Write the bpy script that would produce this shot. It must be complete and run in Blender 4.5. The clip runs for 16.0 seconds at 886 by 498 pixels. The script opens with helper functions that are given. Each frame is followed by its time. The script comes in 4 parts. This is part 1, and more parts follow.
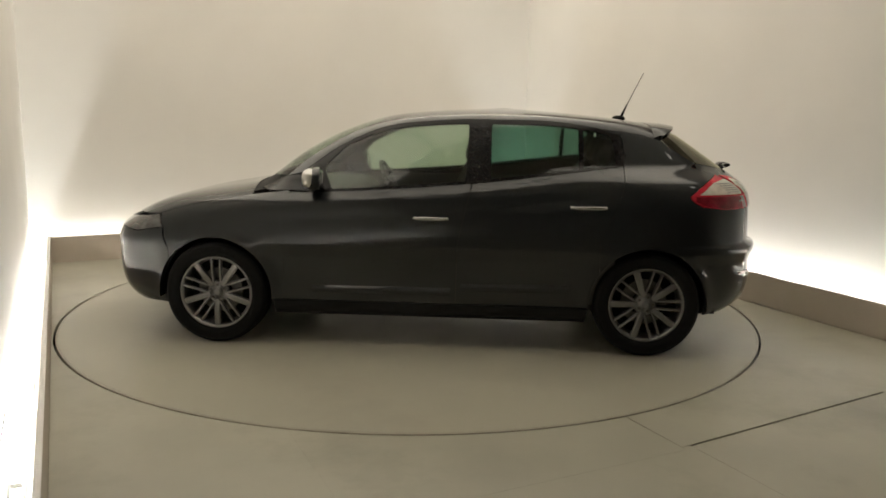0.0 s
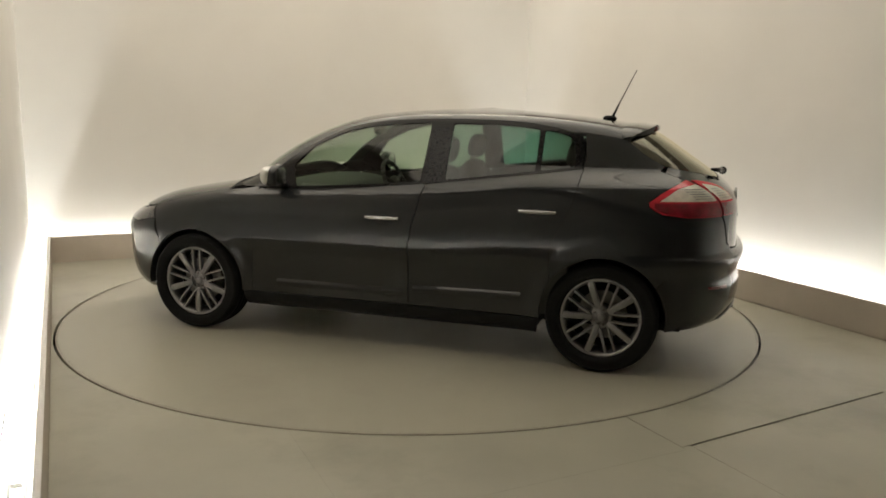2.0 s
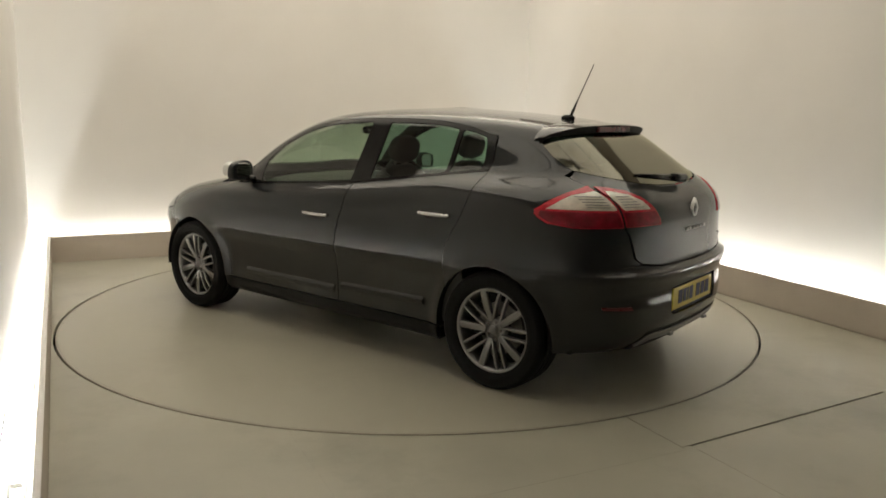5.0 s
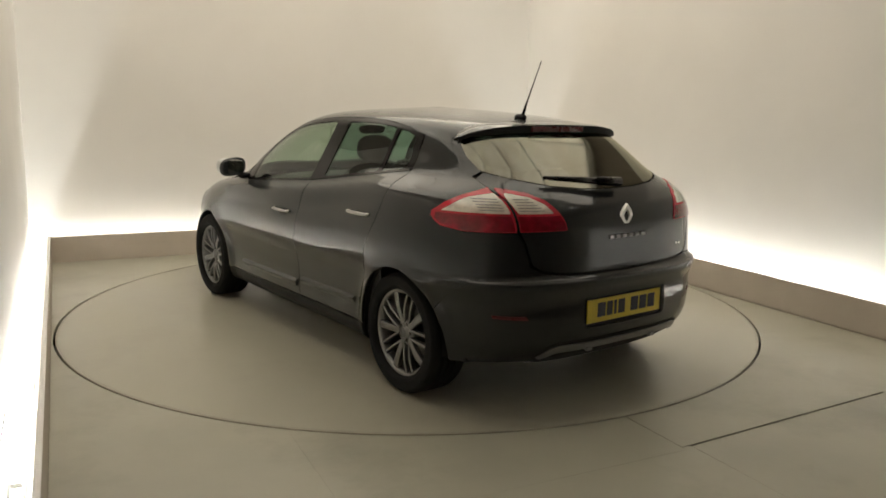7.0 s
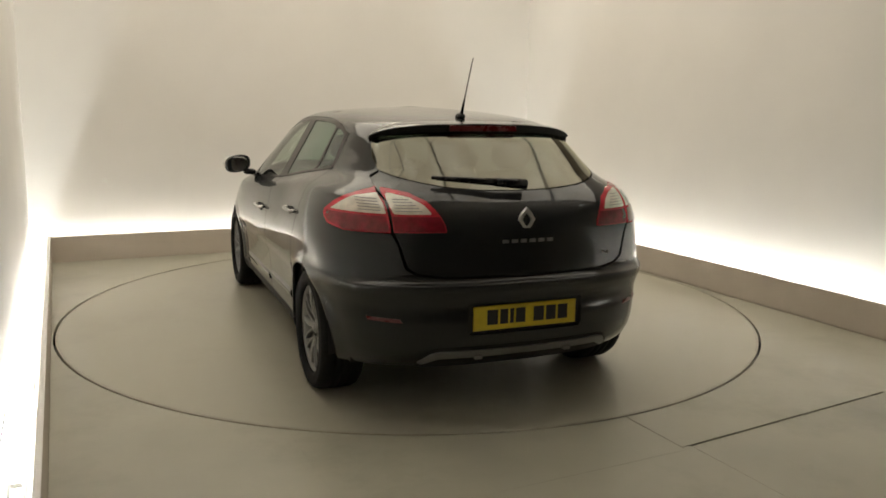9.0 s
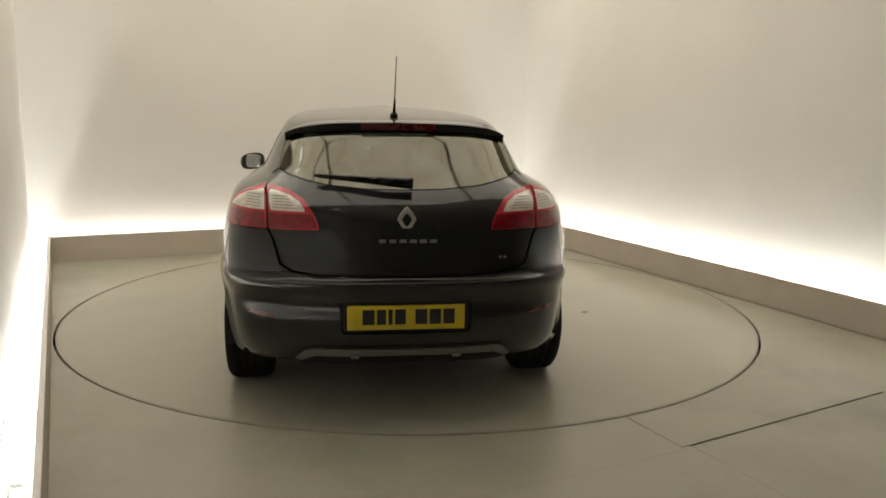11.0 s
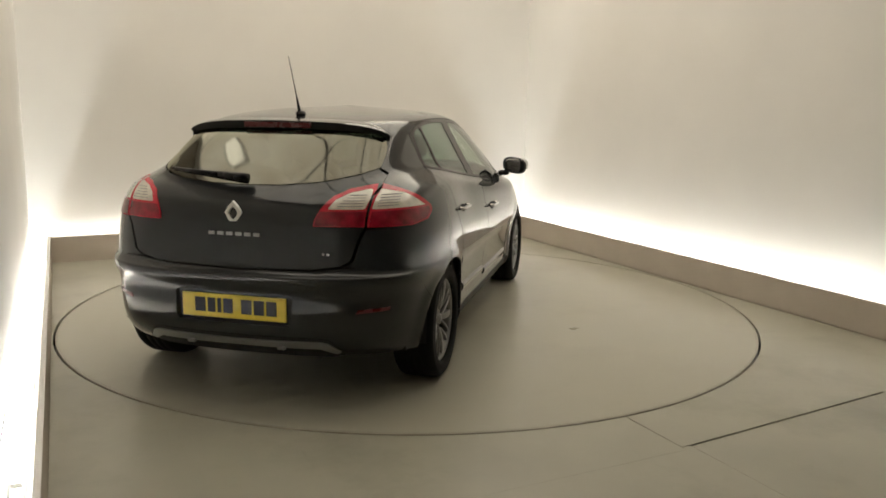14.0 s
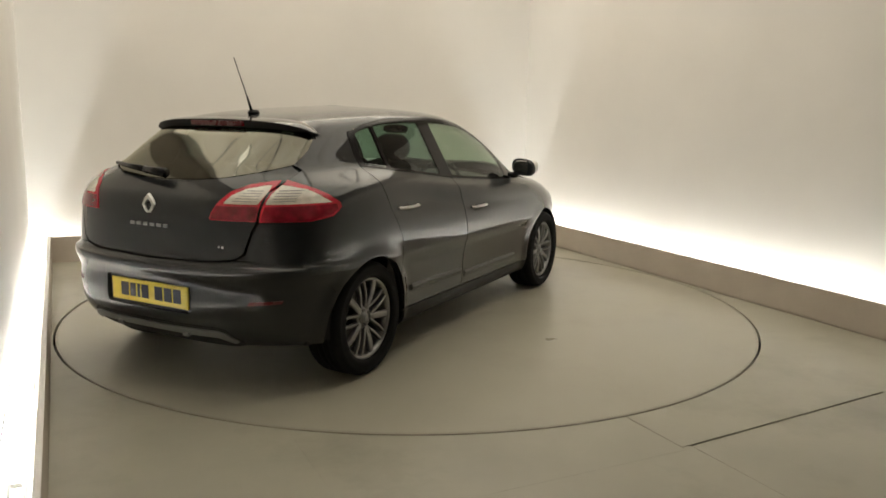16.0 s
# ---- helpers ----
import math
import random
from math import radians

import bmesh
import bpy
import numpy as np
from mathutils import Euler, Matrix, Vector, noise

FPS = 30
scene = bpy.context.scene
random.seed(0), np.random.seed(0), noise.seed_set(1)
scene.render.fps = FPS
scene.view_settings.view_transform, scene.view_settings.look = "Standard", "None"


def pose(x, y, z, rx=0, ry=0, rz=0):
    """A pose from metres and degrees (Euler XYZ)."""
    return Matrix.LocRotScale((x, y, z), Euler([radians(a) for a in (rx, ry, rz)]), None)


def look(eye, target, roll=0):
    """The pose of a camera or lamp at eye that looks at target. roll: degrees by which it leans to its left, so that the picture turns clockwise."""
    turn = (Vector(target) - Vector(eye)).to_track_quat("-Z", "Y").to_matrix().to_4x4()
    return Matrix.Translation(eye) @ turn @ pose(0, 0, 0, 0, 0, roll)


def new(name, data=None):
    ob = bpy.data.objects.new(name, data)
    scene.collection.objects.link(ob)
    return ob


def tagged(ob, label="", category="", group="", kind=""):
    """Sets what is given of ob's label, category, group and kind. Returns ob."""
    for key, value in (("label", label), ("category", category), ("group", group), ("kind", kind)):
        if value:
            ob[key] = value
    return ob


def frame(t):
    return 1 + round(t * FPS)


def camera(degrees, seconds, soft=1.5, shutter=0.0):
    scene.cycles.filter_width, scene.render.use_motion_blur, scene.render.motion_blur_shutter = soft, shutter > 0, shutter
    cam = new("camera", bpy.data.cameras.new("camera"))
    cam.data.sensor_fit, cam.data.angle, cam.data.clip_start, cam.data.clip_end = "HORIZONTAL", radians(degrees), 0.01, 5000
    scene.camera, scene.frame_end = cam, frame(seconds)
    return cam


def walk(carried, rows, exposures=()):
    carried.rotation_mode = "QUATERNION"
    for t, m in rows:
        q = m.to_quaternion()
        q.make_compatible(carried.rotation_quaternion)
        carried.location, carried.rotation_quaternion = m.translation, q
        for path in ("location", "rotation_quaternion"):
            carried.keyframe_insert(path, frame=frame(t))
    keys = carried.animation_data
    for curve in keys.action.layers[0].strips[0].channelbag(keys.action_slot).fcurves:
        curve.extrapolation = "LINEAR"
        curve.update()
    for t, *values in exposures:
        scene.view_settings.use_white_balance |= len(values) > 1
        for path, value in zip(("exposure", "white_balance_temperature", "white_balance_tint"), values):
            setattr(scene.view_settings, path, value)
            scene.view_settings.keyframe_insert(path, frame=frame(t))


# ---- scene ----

# ---------------------------------------------------------------- camera
cam = camera(59.11, 16.0, soft=1.7)
EYE, TARGET = (0.000, -5.808, 1.448), (0.2239, 0.0968, 0.4076)
CAM_POSE = look(EYE, TARGET, 0.98)
walk(cam, [(0, CAM_POSE), (16.0, CAM_POSE)])
# the turntable's turn: seconds and the car's heading in degrees
TURNS = [(0, 174.59), (2, 160.59), (4, 146.43), (6, 132.15), (8, 117.76), (10, 103.31), (12, 88.82), (14, 74.31), (16, 59.82)]
CAR_X, CAR_Y = -0.197, 0.270
TABLE_R = 2.461

# ---------------------------------------------------------------- light
ROOM = pose(0, 0, 0, 0, 0, 24)          # the bay stands at an angle to the camera
HALF, BACK, FRONT = 2.48, 2.69, -8.6      # inner faces of the light trough's boards
GAP, GAP_R, BOARD_H = 0.17, 0.26, 0.24
CEIL = 3.6
UPPER = 2.76                     # the walls are dark above this height
WP = (-1.24, 0.63, 1.20)         # ends and top of the board on the back wall
world = bpy.data.worlds.new("world")
scene.world = world
world.use_nodes = True
world.node_tree.nodes["Background"].inputs[0].default_value = (1.0, 0.85, 0.68, 1)
world.node_tree.nodes["Background"].inputs[1].default_value = 0.0
scene.view_settings.exposure = 0.0
TUBE_GLOW, TUBE_COLOR = 70.0, (0.960, 0.988, 0.98)
PANEL_GLOW, PANEL_COLOR = 1.56, (1.0, 0.93, 0.805)
SPOT_GLOW = 3.6
SPOTS = [(-2.1, 0.25), (2.1, 0.25), (-2.1, -3.2), (2.1, -3.2)]
PANEL_W, PANEL_L = 1.30, 1.70
PANELS = [(x * PANEL_W + 0.03, y) for y in (1.95, 0.25, -1.45) for x in (-1.5, -0.5, 0.5, 1.5)]


# ---------------------------------------------------------------- materials
def mat(name, color, rough=0.5, metal=0.0, spread=0.0, scale=8.0, bump=0.0, bump_scale=120.0, coat=0.0, glow=0.0, stain=None, stain_scale=1.0, stain_amount=0.5, spec=0.5, coat_ior=1.5):
    m = bpy.data.materials.new(name)
    m.use_nodes = True
    nt = m.node_tree
    b = nt.nodes["Principled BSDF"]
    b.inputs["Base Color"].default_value = (*color, 1)
    b.inputs["Roughness"].default_value = rough
    b.inputs["Metallic"].default_value = metal
    b.inputs["Specular IOR Level"].default_value = spec
    b.inputs["Coat Weight"].default_value = coat
    b.inputs["Coat Roughness"].default_value = 0.03
    b.inputs["Coat IOR"].default_value = coat_ior
    if glow:
        b.inputs["Emission Color"].default_value = (*color, 1)
        b.inputs["Emission Strength"].default_value = glow
    co = nt.nodes.new("ShaderNodeTexCoord")
    last = None
    if spread or stain:
        n = nt.nodes.new("ShaderNodeTexNoise")
        n.inputs["Scale"].default_value = scale
        n.inputs["Detail"].default_value = 6
        nt.links.new(co.outputs["Object"], n.inputs["Vector"])
        r = nt.nodes.new("ShaderNodeValToRGB")
        r.color_ramp.elements[0].position, r.color_ramp.elements[1].position = 0.3, 0.7
        r.color_ramp.elements[0].color = (*[c * (1 - spread) for c in color], 1)
        r.color_ramp.elements[1].color = (*[min(1, c * (1 + spread)) for c in color], 1)
        nt.links.new(n.outputs["Fac"], r.inputs["Fac"])
        last = r.outputs["Color"]
        if stain:
            n2 = nt.nodes.new("ShaderNodeTexNoise")
            n2.inputs["Scale"].default_value = stain_scale
            n2.inputs["Detail"].default_value = 8
            n2.inputs["Roughness"].default_value = 0.65
            nt.links.new(co.outputs["Object"], n2.inputs["Vector"])
            r2 = nt.nodes.new("ShaderNodeValToRGB")
            r2.color_ramp.elements[0].position, r2.color_ramp.elements[1].position = 0.5, 0.75
            r2.color_ramp.elements[0].color = (0, 0, 0, 1)
            r2.color_ramp.elements[1].color = (stain_amount,) * 3 + (1,)
            nt.links.new(n2.outputs["Fac"], r2.inputs["Fac"])
            mx = nt.nodes.new("ShaderNodeMix")
            mx.data_type = "RGBA"
            nt.links.new(r2.outputs["Color"], mx.inputs[0])
            nt.links.new(last, mx.inputs[6])
            mx.inputs[7].default_value = (*stain, 1)
            last = mx.outputs[2]
        nt.links.new(last, b.inputs["Base Color"])
        mr = nt.nodes.new("ShaderNodeMapRange")
        mr.inputs[3].default_value, mr.inputs[4].default_value = max(0, rough - 0.07), min(1, rough + 0.07)
        nt.links.new(n.outputs["Fac"], mr.inputs[0])
        nt.links.new(mr.outputs[0], b.inputs["Roughness"])
    if bump:
        n3 = nt.nodes.new("ShaderNodeTexNoise")
        n3.inputs["Scale"].default_value = bump_scale
        n3.inputs["Detail"].default_value = 4
        nt.links.new(co.outputs["Object"], n3.inputs["Vector"])
        bp = nt.nodes.new("ShaderNodeBump")
        bp.inputs["Strength"].default_value = bump
        bp.inputs["Distance"].default_value = 0.002
        nt.links.new(n3.outputs["Fac"], bp.inputs["Height"])
        nt.links.new(bp.outputs["Normal"], b.inputs["Normal"])
    return m


def glass(name, tint, base=0.07, gloss_rough=0.0, gloss=(1, 1, 1)):
    """Thin pane: tinted see-through with a gloss that grows towards grazing view."""
    m = bpy.data.materials.new(name)
    m.use_nodes = True
    nt = m.node_tree
    nt.nodes.remove(nt.nodes["Principled BSDF"])
    tr, gl, mx, lw, pw, ma = (nt.nodes.new(n) for n in ("ShaderNodeBsdfTransparent", "ShaderNodeBsdfGlossy", "ShaderNodeMixShader", "ShaderNodeLayerWeight", "ShaderNodeMath", "ShaderNodeMath"))
    tr.inputs[0].default_value = (*tint, 1)
    gl.inputs["Roughness"].default_value = gloss_rough
    gl.inputs["Color"].default_value = (*gloss, 1)
    lw.inputs["Blend"].default_value = 0.5
    pw.operation, ma.operation = "POWER", "MULTIPLY_ADD"
    pw.inputs[1].default_value = 5.0
    ma.inputs[1].default_value, ma.inputs[2].default_value = 1 - base, base
    nt.links.new(lw.outputs["Facing"], pw.inputs[0])
    nt.links.new(pw.outputs[0], ma.inputs[0])
    nt.links.new(ma.outputs[0], mx.inputs[0])
    nt.links.new(tr.outputs[0], mx.inputs[1])
    nt.links.new(gl.outputs[0], mx.inputs[2])
    nt.links.new(mx.outputs[0], nt.nodes["Material Output"].inputs[0])
    return m


M_WALL = mat("painted_wall", (0.742, 0.719, 0.677), 0.75, spread=0.03, scale=1.2, bump=0.15, bump_scale=300)
M_BOARD = mat("painted_board", (0.55, 0.485, 0.415), 0.55, spread=0.05, scale=5, bump=0.1, stain=(0.38, 0.33, 0.27), stain_scale=2.5, stain_amount=0.4)
M_FLOOR = mat("painted_concrete", (0.408, 0.394, 0.318), 0.34, spread=0.09, scale=1.6, bump=0.12, bump_scale=90, stain=(0.240, 0.226, 0.168), stain_scale=0.9, stain_amount=0.8)
M_TABLE = mat("painted_turntable", (0.418, 0.400, 0.322), 0.30, spread=0.04, scale=1.7, bump=0.08, bump_scale=70, stain=(0.315, 0.288, 0.234), stain_scale=0.74, stain_amount=0.65)
M_RIM = mat("painted_steel_edge", (0.40, 0.372, 0.305), 0.36, spread=0.12, scale=5, stain=(0.16, 0.13, 0.095), stain_scale=3.0, stain_amount=0.5)
M_PIT = mat("dark_joint", (0.02, 0.018, 0.015), 0.9)
M_SEAL = mat("dark_seal", (0.0015, 0.0015, 0.0015), 0.9, spec=0.0)
M_TROUGH = mat("white_trough", (0.8, 0.79, 0.76), 0.6, spread=0.03, scale=6)
M_TUBE = mat("lit_tube", TUBE_COLOR, 0.4, glow=TUBE_GLOW)
M_CAP = mat("tube_holder", (0.7, 0.7, 0.68), 0.4, spread=0.05)
M_CEIL = mat("ceiling_paint", (0.74, 0.69, 0.61), 0.8, spread=0.06, scale=2)
M_DARKWALL = mat("dim_wall", (0.20, 0.175, 0.15), 0.8, spread=0.08, scale=2)


# ---------------------------------------------------------------- building helpers
def mesh_from(bm, name, smooth=False):
    me = bpy.data.meshes.new(name)
    bm.normal_update()
    bm.to_mesh(me)
    bm.free()
    if smooth:
        me.shade_smooth()
    if "hull_normal" in me.attributes:
        n = [tuple(d.vector) for d in me.attributes["hull_normal"].data]
        me.attributes.remove(me.attributes["hull_normal"])
        me.normals_split_custom_set_from_vertices(n)
    return me


def part(name, bm, material, parent=None, label="", smooth=False):
    ob = new(name, mesh_from(bm, name, smooth))
    ob.data.materials.append(material)
    if parent is not None:
        ob.parent = parent
    if label:
        tagged(ob, label)
    return ob


def box(bm, x0, x1, y0, y1, z0, z1, bevel=0.0):
    r = bmesh.ops.create_cube(bm, size=1.0)
    vs = r["verts"]
    for v in vs:
        v.co = ((x0 + x1) / 2 + v.co.x * (x1 - x0), (y0 + y1) / 2 + v.co.y * (y1 - y0), (z0 + z1) / 2 + v.co.z * (z1 - z0))
    if bevel:
        es = list({e for v in vs for e in v.link_edges})
        bmesh.ops.bevel(bm, geom=es, offset=bevel, segments=2, affect="EDGES", profile=0.6)
    return bm


def boxed(*a, **k):
    return box(bmesh.new(), *a, **k)


def slab(outline, z0, z1):
    """A prism over a 2D outline."""
    bm = bmesh.new()
    vs = [bm.verts.new((x, y, z1)) for x, y in outline]
    f = bm.faces.new(vs)
    r = bmesh.ops.extrude_face_region(bm, geom=[f])
    for v in (g for g in r["geom"] if isinstance(g, bmesh.types.BMVert)):
        v.co.z = z0
    bmesh.ops.recalc_face_normals(bm, faces=bm.faces)
    bmesh.ops.triangulate(bm, faces=[f for f in bm.faces if len(f.verts) > 4])
    return bm


def rod(bm, p, q, r0, r1=None, n=10, caps=True):
    """A tapered round bar from p to q."""
    p, q = Vector(p), Vector(q)
    m = Matrix.Translation((p + q) / 2) @ (q - p).to_track_quat("Z", "Y").to_matrix().to_4x4()
    bmesh.ops.create_cone(bm, cap_ends=caps, segments=n, radius1=r0, radius2=r0 if r1 is None else r1, depth=(q - p).length, matrix=m)
    return bm


def lathe(profile, n=48, axis="Y"):
    """Turns (radius, along) points about the y axis."""
    bm = bmesh.new()
    rings = []
    for r, a in profile:
        rings.append([bm.verts.new((r * math.cos(2 * math.pi * i / n), a, r * math.sin(2 * math.pi * i / n))) for i in range(n)])
    for A, B in zip(rings, rings[1:]):
        for i in range(n):
            bm.faces.new((A[i], A[(i + 1) % n], B[(i + 1) % n], B[i]))
    bmesh.ops.recalc_face_normals(bm, faces=bm.faces)
    return bm


# ---------------------------------------------------------------- the bay
def structure(name, bm, material, label, category, at=ROOM):
    ob = part(name, bm, material)
    ob.matrix_world = at
    return tagged(ob, label, category, kind="structure")


def arc(a0, a1, r, n=64):
    return [(r * math.cos(radians(a0 + (a1 - a0) * i / n)), r * math.sin(radians(a0 + (a1 - a0) * i / n))) for i in range(n + 1)]


def build_floor():
    floor = new("floor")
    floor.matrix_world = ROOM
    tagged(floor, "beige painted concrete floor with thin dark panel joints", "floor", kind="structure")
    R, j, g, e = TABLE_R + 0.008, -2.88, 0.0012, 0.005
    aM = -90 + math.degrees(math.asin(0.04 / R))
    a15 = -180 + math.degrees(math.acos(1.5 / R))      # where x = -1.5 meets the ring
    main = [(-HALF + .002, j + g), (-1.5 - .0003, j + g)] + arc(a15, -360, R, 160) + [(HALF - e + .018, 0), (HALF - e + .040, BACK - .003), (-HALF + .002, BACK - .003)]
    left = [(-1.5 + .0003, j), (0.04 - g, j)] + arc(aM - 0.09, a15 + 0.02, R, 48)
    right = [(0.04 + g, -2.850), (0.10, -2.847), (1.545, -2.747), (1.604, j), (HALF - e - .005, j), (HALF - e + .018, -.0045), (R, -.0045)] + arc(-0.2, aM + 0.09, R, 64)
    near_l = [(-HALF, FRONT), (0.09 - g, FRONT), (0.09 - g, -2.853), (0.044, -2.853), (0.038, j - .001), (-HALF, j - .001)]
    near_r = [(0.09 + g, FRONT), (HALF - .06, FRONT), (HALF - e - .006, j - .001), (1.60, j - .001), (1.545, -2.760), (0.09 + g, -2.862)]
    for o in (main, left, right, near_l, near_r):
        part("floor_panel", slab(o, -0.03, 0.0), M_FLOOR, floor)
    base = structure("pit_base", boxed(-HALF - 0.3, HALF + 0.3, FRONT - 0.3, BACK + 0.3, -0.30, -0.12), M_PIT, "dark base under the floor panels and turntable", "base")


def build_bay():
    o, w = HALF + GAP, HALF + GAP_R
    yb = BACK + GAP
    structure("wall_left_foot", boxed(-o - 0.12, -o, FRONT, yb + 0.12, -0.12, 0.073), M_WALL, "foot of the cream studio wall below a dark joint", "wall")
    structure("wall_joint", boxed(-o - 0.12, -o + 0.001, FRONT, yb - 0.05, 0.074, 0.100), M_SEAL, "thin dark sealed joint along the wall's foot", "joint")
    structure("wall_left", boxed(-o - 0.12, -o, FRONT, yb + 0.12, 0.101, UPPER), M_WALL, "cream painted studio wall washed by hidden strip light", "wall")
    structure("wall_back", boxed(-o, w, yb, yb + 0.12, -0.12, CEIL), M_WALL, "cream painted back wall washed by hidden strip light", "wall")
    structure("wall_right", boxed(w, w + 0.12, FRONT, yb + 0.12, -0.12, UPPER), M_WALL, "cream painted side wall washed by hidden strip light", "wall")
    structure("wall_front", boxed(-o - 0.12, w + 0.12, FRONT - 0.12, FRONT, -0.12, CEIL), M_DARKWALL, "dim wall behind the camera", "wall")
    for n, b in (("left", (-o - 0.12, -o + 0.004, FRONT, yb)), ("right", (w - 0.004, w + 0.12, FRONT, yb))):
        structure("wall_%s_upper" % n, boxed(*b, UPPER, CEIL), M_DARKWALL, "dark upper band of the wall under the ceiling", "wall")
    structure("ceiling", boxed(-o - 0.12, w + 0.12, FRONT - 0.12, yb + 0.12, CEIL, CEIL + 0.12), M_CEIL, "dull cream ceiling over the turntable bay", "ceiling")
    structure("wall_panel", boxed(WP[0], WP[1], yb - 0.006, yb, 0.05, WP[2], 0.0006), M_WALL, "thin flush board fixed to the back wall", "board")
    t = 0.018
    f = FRONT
    SKEW = ROOM @ pose(HALF, -2.2, 0, 0, 0, -0.47)
    structure("trough_board_left", boxed(-HALF - t, -HALF, f, BACK + t, -0.03, BOARD_H, 0.003), M_BOARD, "low painted board hiding the strip lights", "board")
    # added white strip: stands in for the brightly lit top edge of the board
    structure("added_board_top", boxed(-HALF - t - .006, -HALF + .002, f, BACK + t, BOARD_H + .0005, BOARD_H + .008, 0.002), M_TROUGH, "pale strip added to brighten the low board's top edge", "trim")
    structure("trough_board_back", boxed(-HALF, HALF + 0.036, BACK, BACK + t, -0.03, BOARD_H, 0.003), M_BOARD, "low painted board hiding the strip lights", "board")
    structure("trough_board_right", boxed(0, t, f + 2.2, BACK + t + 2.2, 0.008, BOARD_H, 0.003), M_BOARD, "low painted board hiding the strip lights", "board", at=SKEW)
    structure("board_plinth", boxed(0.008, t, f + 2.2, BACK + 2.2, -0.03, 0.008), M_BOARD, "brown recessed plinth under the board", "plinth", at=SKEW)
    structure("trough_base_left", boxed(-o, -HALF - t, f, yb, -0.03, 0.0), M_TROUGH, "white base of the light trough", "trough")
    structure("trough_base_right", boxed(HALF + 0.06, w, f, yb, -0.03, 0.0), M_TROUGH, "white base of the light trough", "trough")
    structure("trough_apron", boxed(HALF - 0.06, HALF + 0.06, f, yb, -0.032, -0.008), M_TROUGH, "white strip under the low board", "trough")
    structure("trough_base_back", boxed(-HALF - t, HALF + 0.06, BACK + t, yb, -0.03, 0.0), M_TROUGH, "white base of the light trough", "trough")

    def strip(m, length):
        s = new("strip_light")
        s.matrix_world = ROOM @ m
        tagged(s, "white glowing strip light lying in the wall trough", "strip light", group="strip lights in the trough")
        part("batten", boxed(-length / 2, length / 2, -0.025, 0.025, 0.0, 0.022, 0.003), M_CAP, s)
        part("tube", rod(bmesh.new(), (-length / 2 + 0.02, 0, 0.036), (length / 2 - 0.02, 0, 0.036), 0.013, n=12), M_TUBE, s, "glowing white tube", smooth=True)
        for e in (-1, 1):
            part("tube_holder", boxed(e * length / 2 - 0.012, e * length / 2 + 0.012, -0.02, 0.02, 0.022, 0.055, 0.002), M_CAP, s)
        return s
    L = 1.22
    off = HALF + 0.100
    n = 6
    for k in range(n):
        y = BACK + 0.1 - L / 2 - k * (L + 0.03)
        strip(pose(-off, y, 0.0, 0, 0, 90), L)
        strip(pose(off + 0.03, y, 0.0, 0, 0, 90), L)
    for k in range(4):
        strip(pose(-1.86 + k * 1.245, BACK + 0.110, 0.0), 1.2)


def build_lamps():
    """Warm luminous panels set in the ceiling over the turntable."""
    glow = mat("panel_diffuser", PANEL_COLOR, 0.5, glow=PANEL_GLOW)
    nt = glow.node_tree
    co, n, r = (nt.nodes.new(k) for k in ("ShaderNodeTexCoord", "ShaderNodeTexNoise", "ShaderNodeValToRGB"))
    n.inputs["Scale"].default_value, n.inputs["Detail"].default_value = 2.6, 5
    r.color_ramp.elements[0].position, r.color_ramp.elements[1].position = 0.3, 0.68
    r.color_ramp.elements[0].color = (0.62, 0.53, 0.41, 1)
    r.color_ramp.elements[1].color = (1.075, 1.01, 0.88, 1)
    nt.links.new(co.outputs["Object"], n.inputs["Vector"])
    nt.links.new(n.outputs["Fac"], r.inputs["Fac"])
    nt.links.new(r.outputs["Color"], nt.nodes["Principled BSDF"].inputs["Emission Color"])
    for x, y in PANELS:
        lamp = new("ceiling_light")
        lamp.matrix_world = ROOM @ pose(x, y, CEIL)
        tagged(lamp, "warm square ceiling light panel with a thin frame", "ceiling light", group="ceiling light panels")
        bm = bmesh.new()
        hw, hl = PANEL_W / 2 - 0.004, PANEL_L / 2
        for a in (-1, 1):
            box(bm, a * (hw - 0.012) - 0.004, a * (hw - 0.012) + 0.012, -hl, hl, -0.024, 0.0)
            box(bm, -hw + 0.016, hw - 0.016, a * (hl - 0.012) - 0.004, a * (hl - 0.012) + 0.012, -0.024, 0.0)
        part("frame", bm, M_CAP, lamp)
        part("diffuser", boxed(-hw + 0.016, hw - 0.016, -hl + 0.016, hl - 0.016, -0.021, -0.008), glow, lamp, "unevenly lit warm diffuser")
    spot = mat("spot_lens", (1.0, 0.95, 0.84), 0.4, glow=SPOT_GLOW)
    for x, y in SPOTS:
        lamp = new("batten_lamp")
        lamp.matrix_world = ROOM @ pose(x, y, CEIL - 0.03)
        tagged(lamp, "bright white batten lamp under the ceiling", "ceiling lamp", group="batten lamps")
        part("housing", boxed(-.09, .09, -.17, .17, -.06, 0, .006), M_CAP, lamp)
        part("lens", boxed(-.07, .07, -.15, .15, -.075, -.0605, .004), spot, lamp, "bright lamp lens")



build_floor()
build_bay()
build_lamps()

from mathutils.geometry import delaunay_2d_cdt

# ---------------------------------------------------------------- the car's hull
# Car space: x forward, y to its left, z up, origin on the ground midway between the axles.
AXLE, TRACK, TYRE_R = 1.3205, 0.775, 0.318


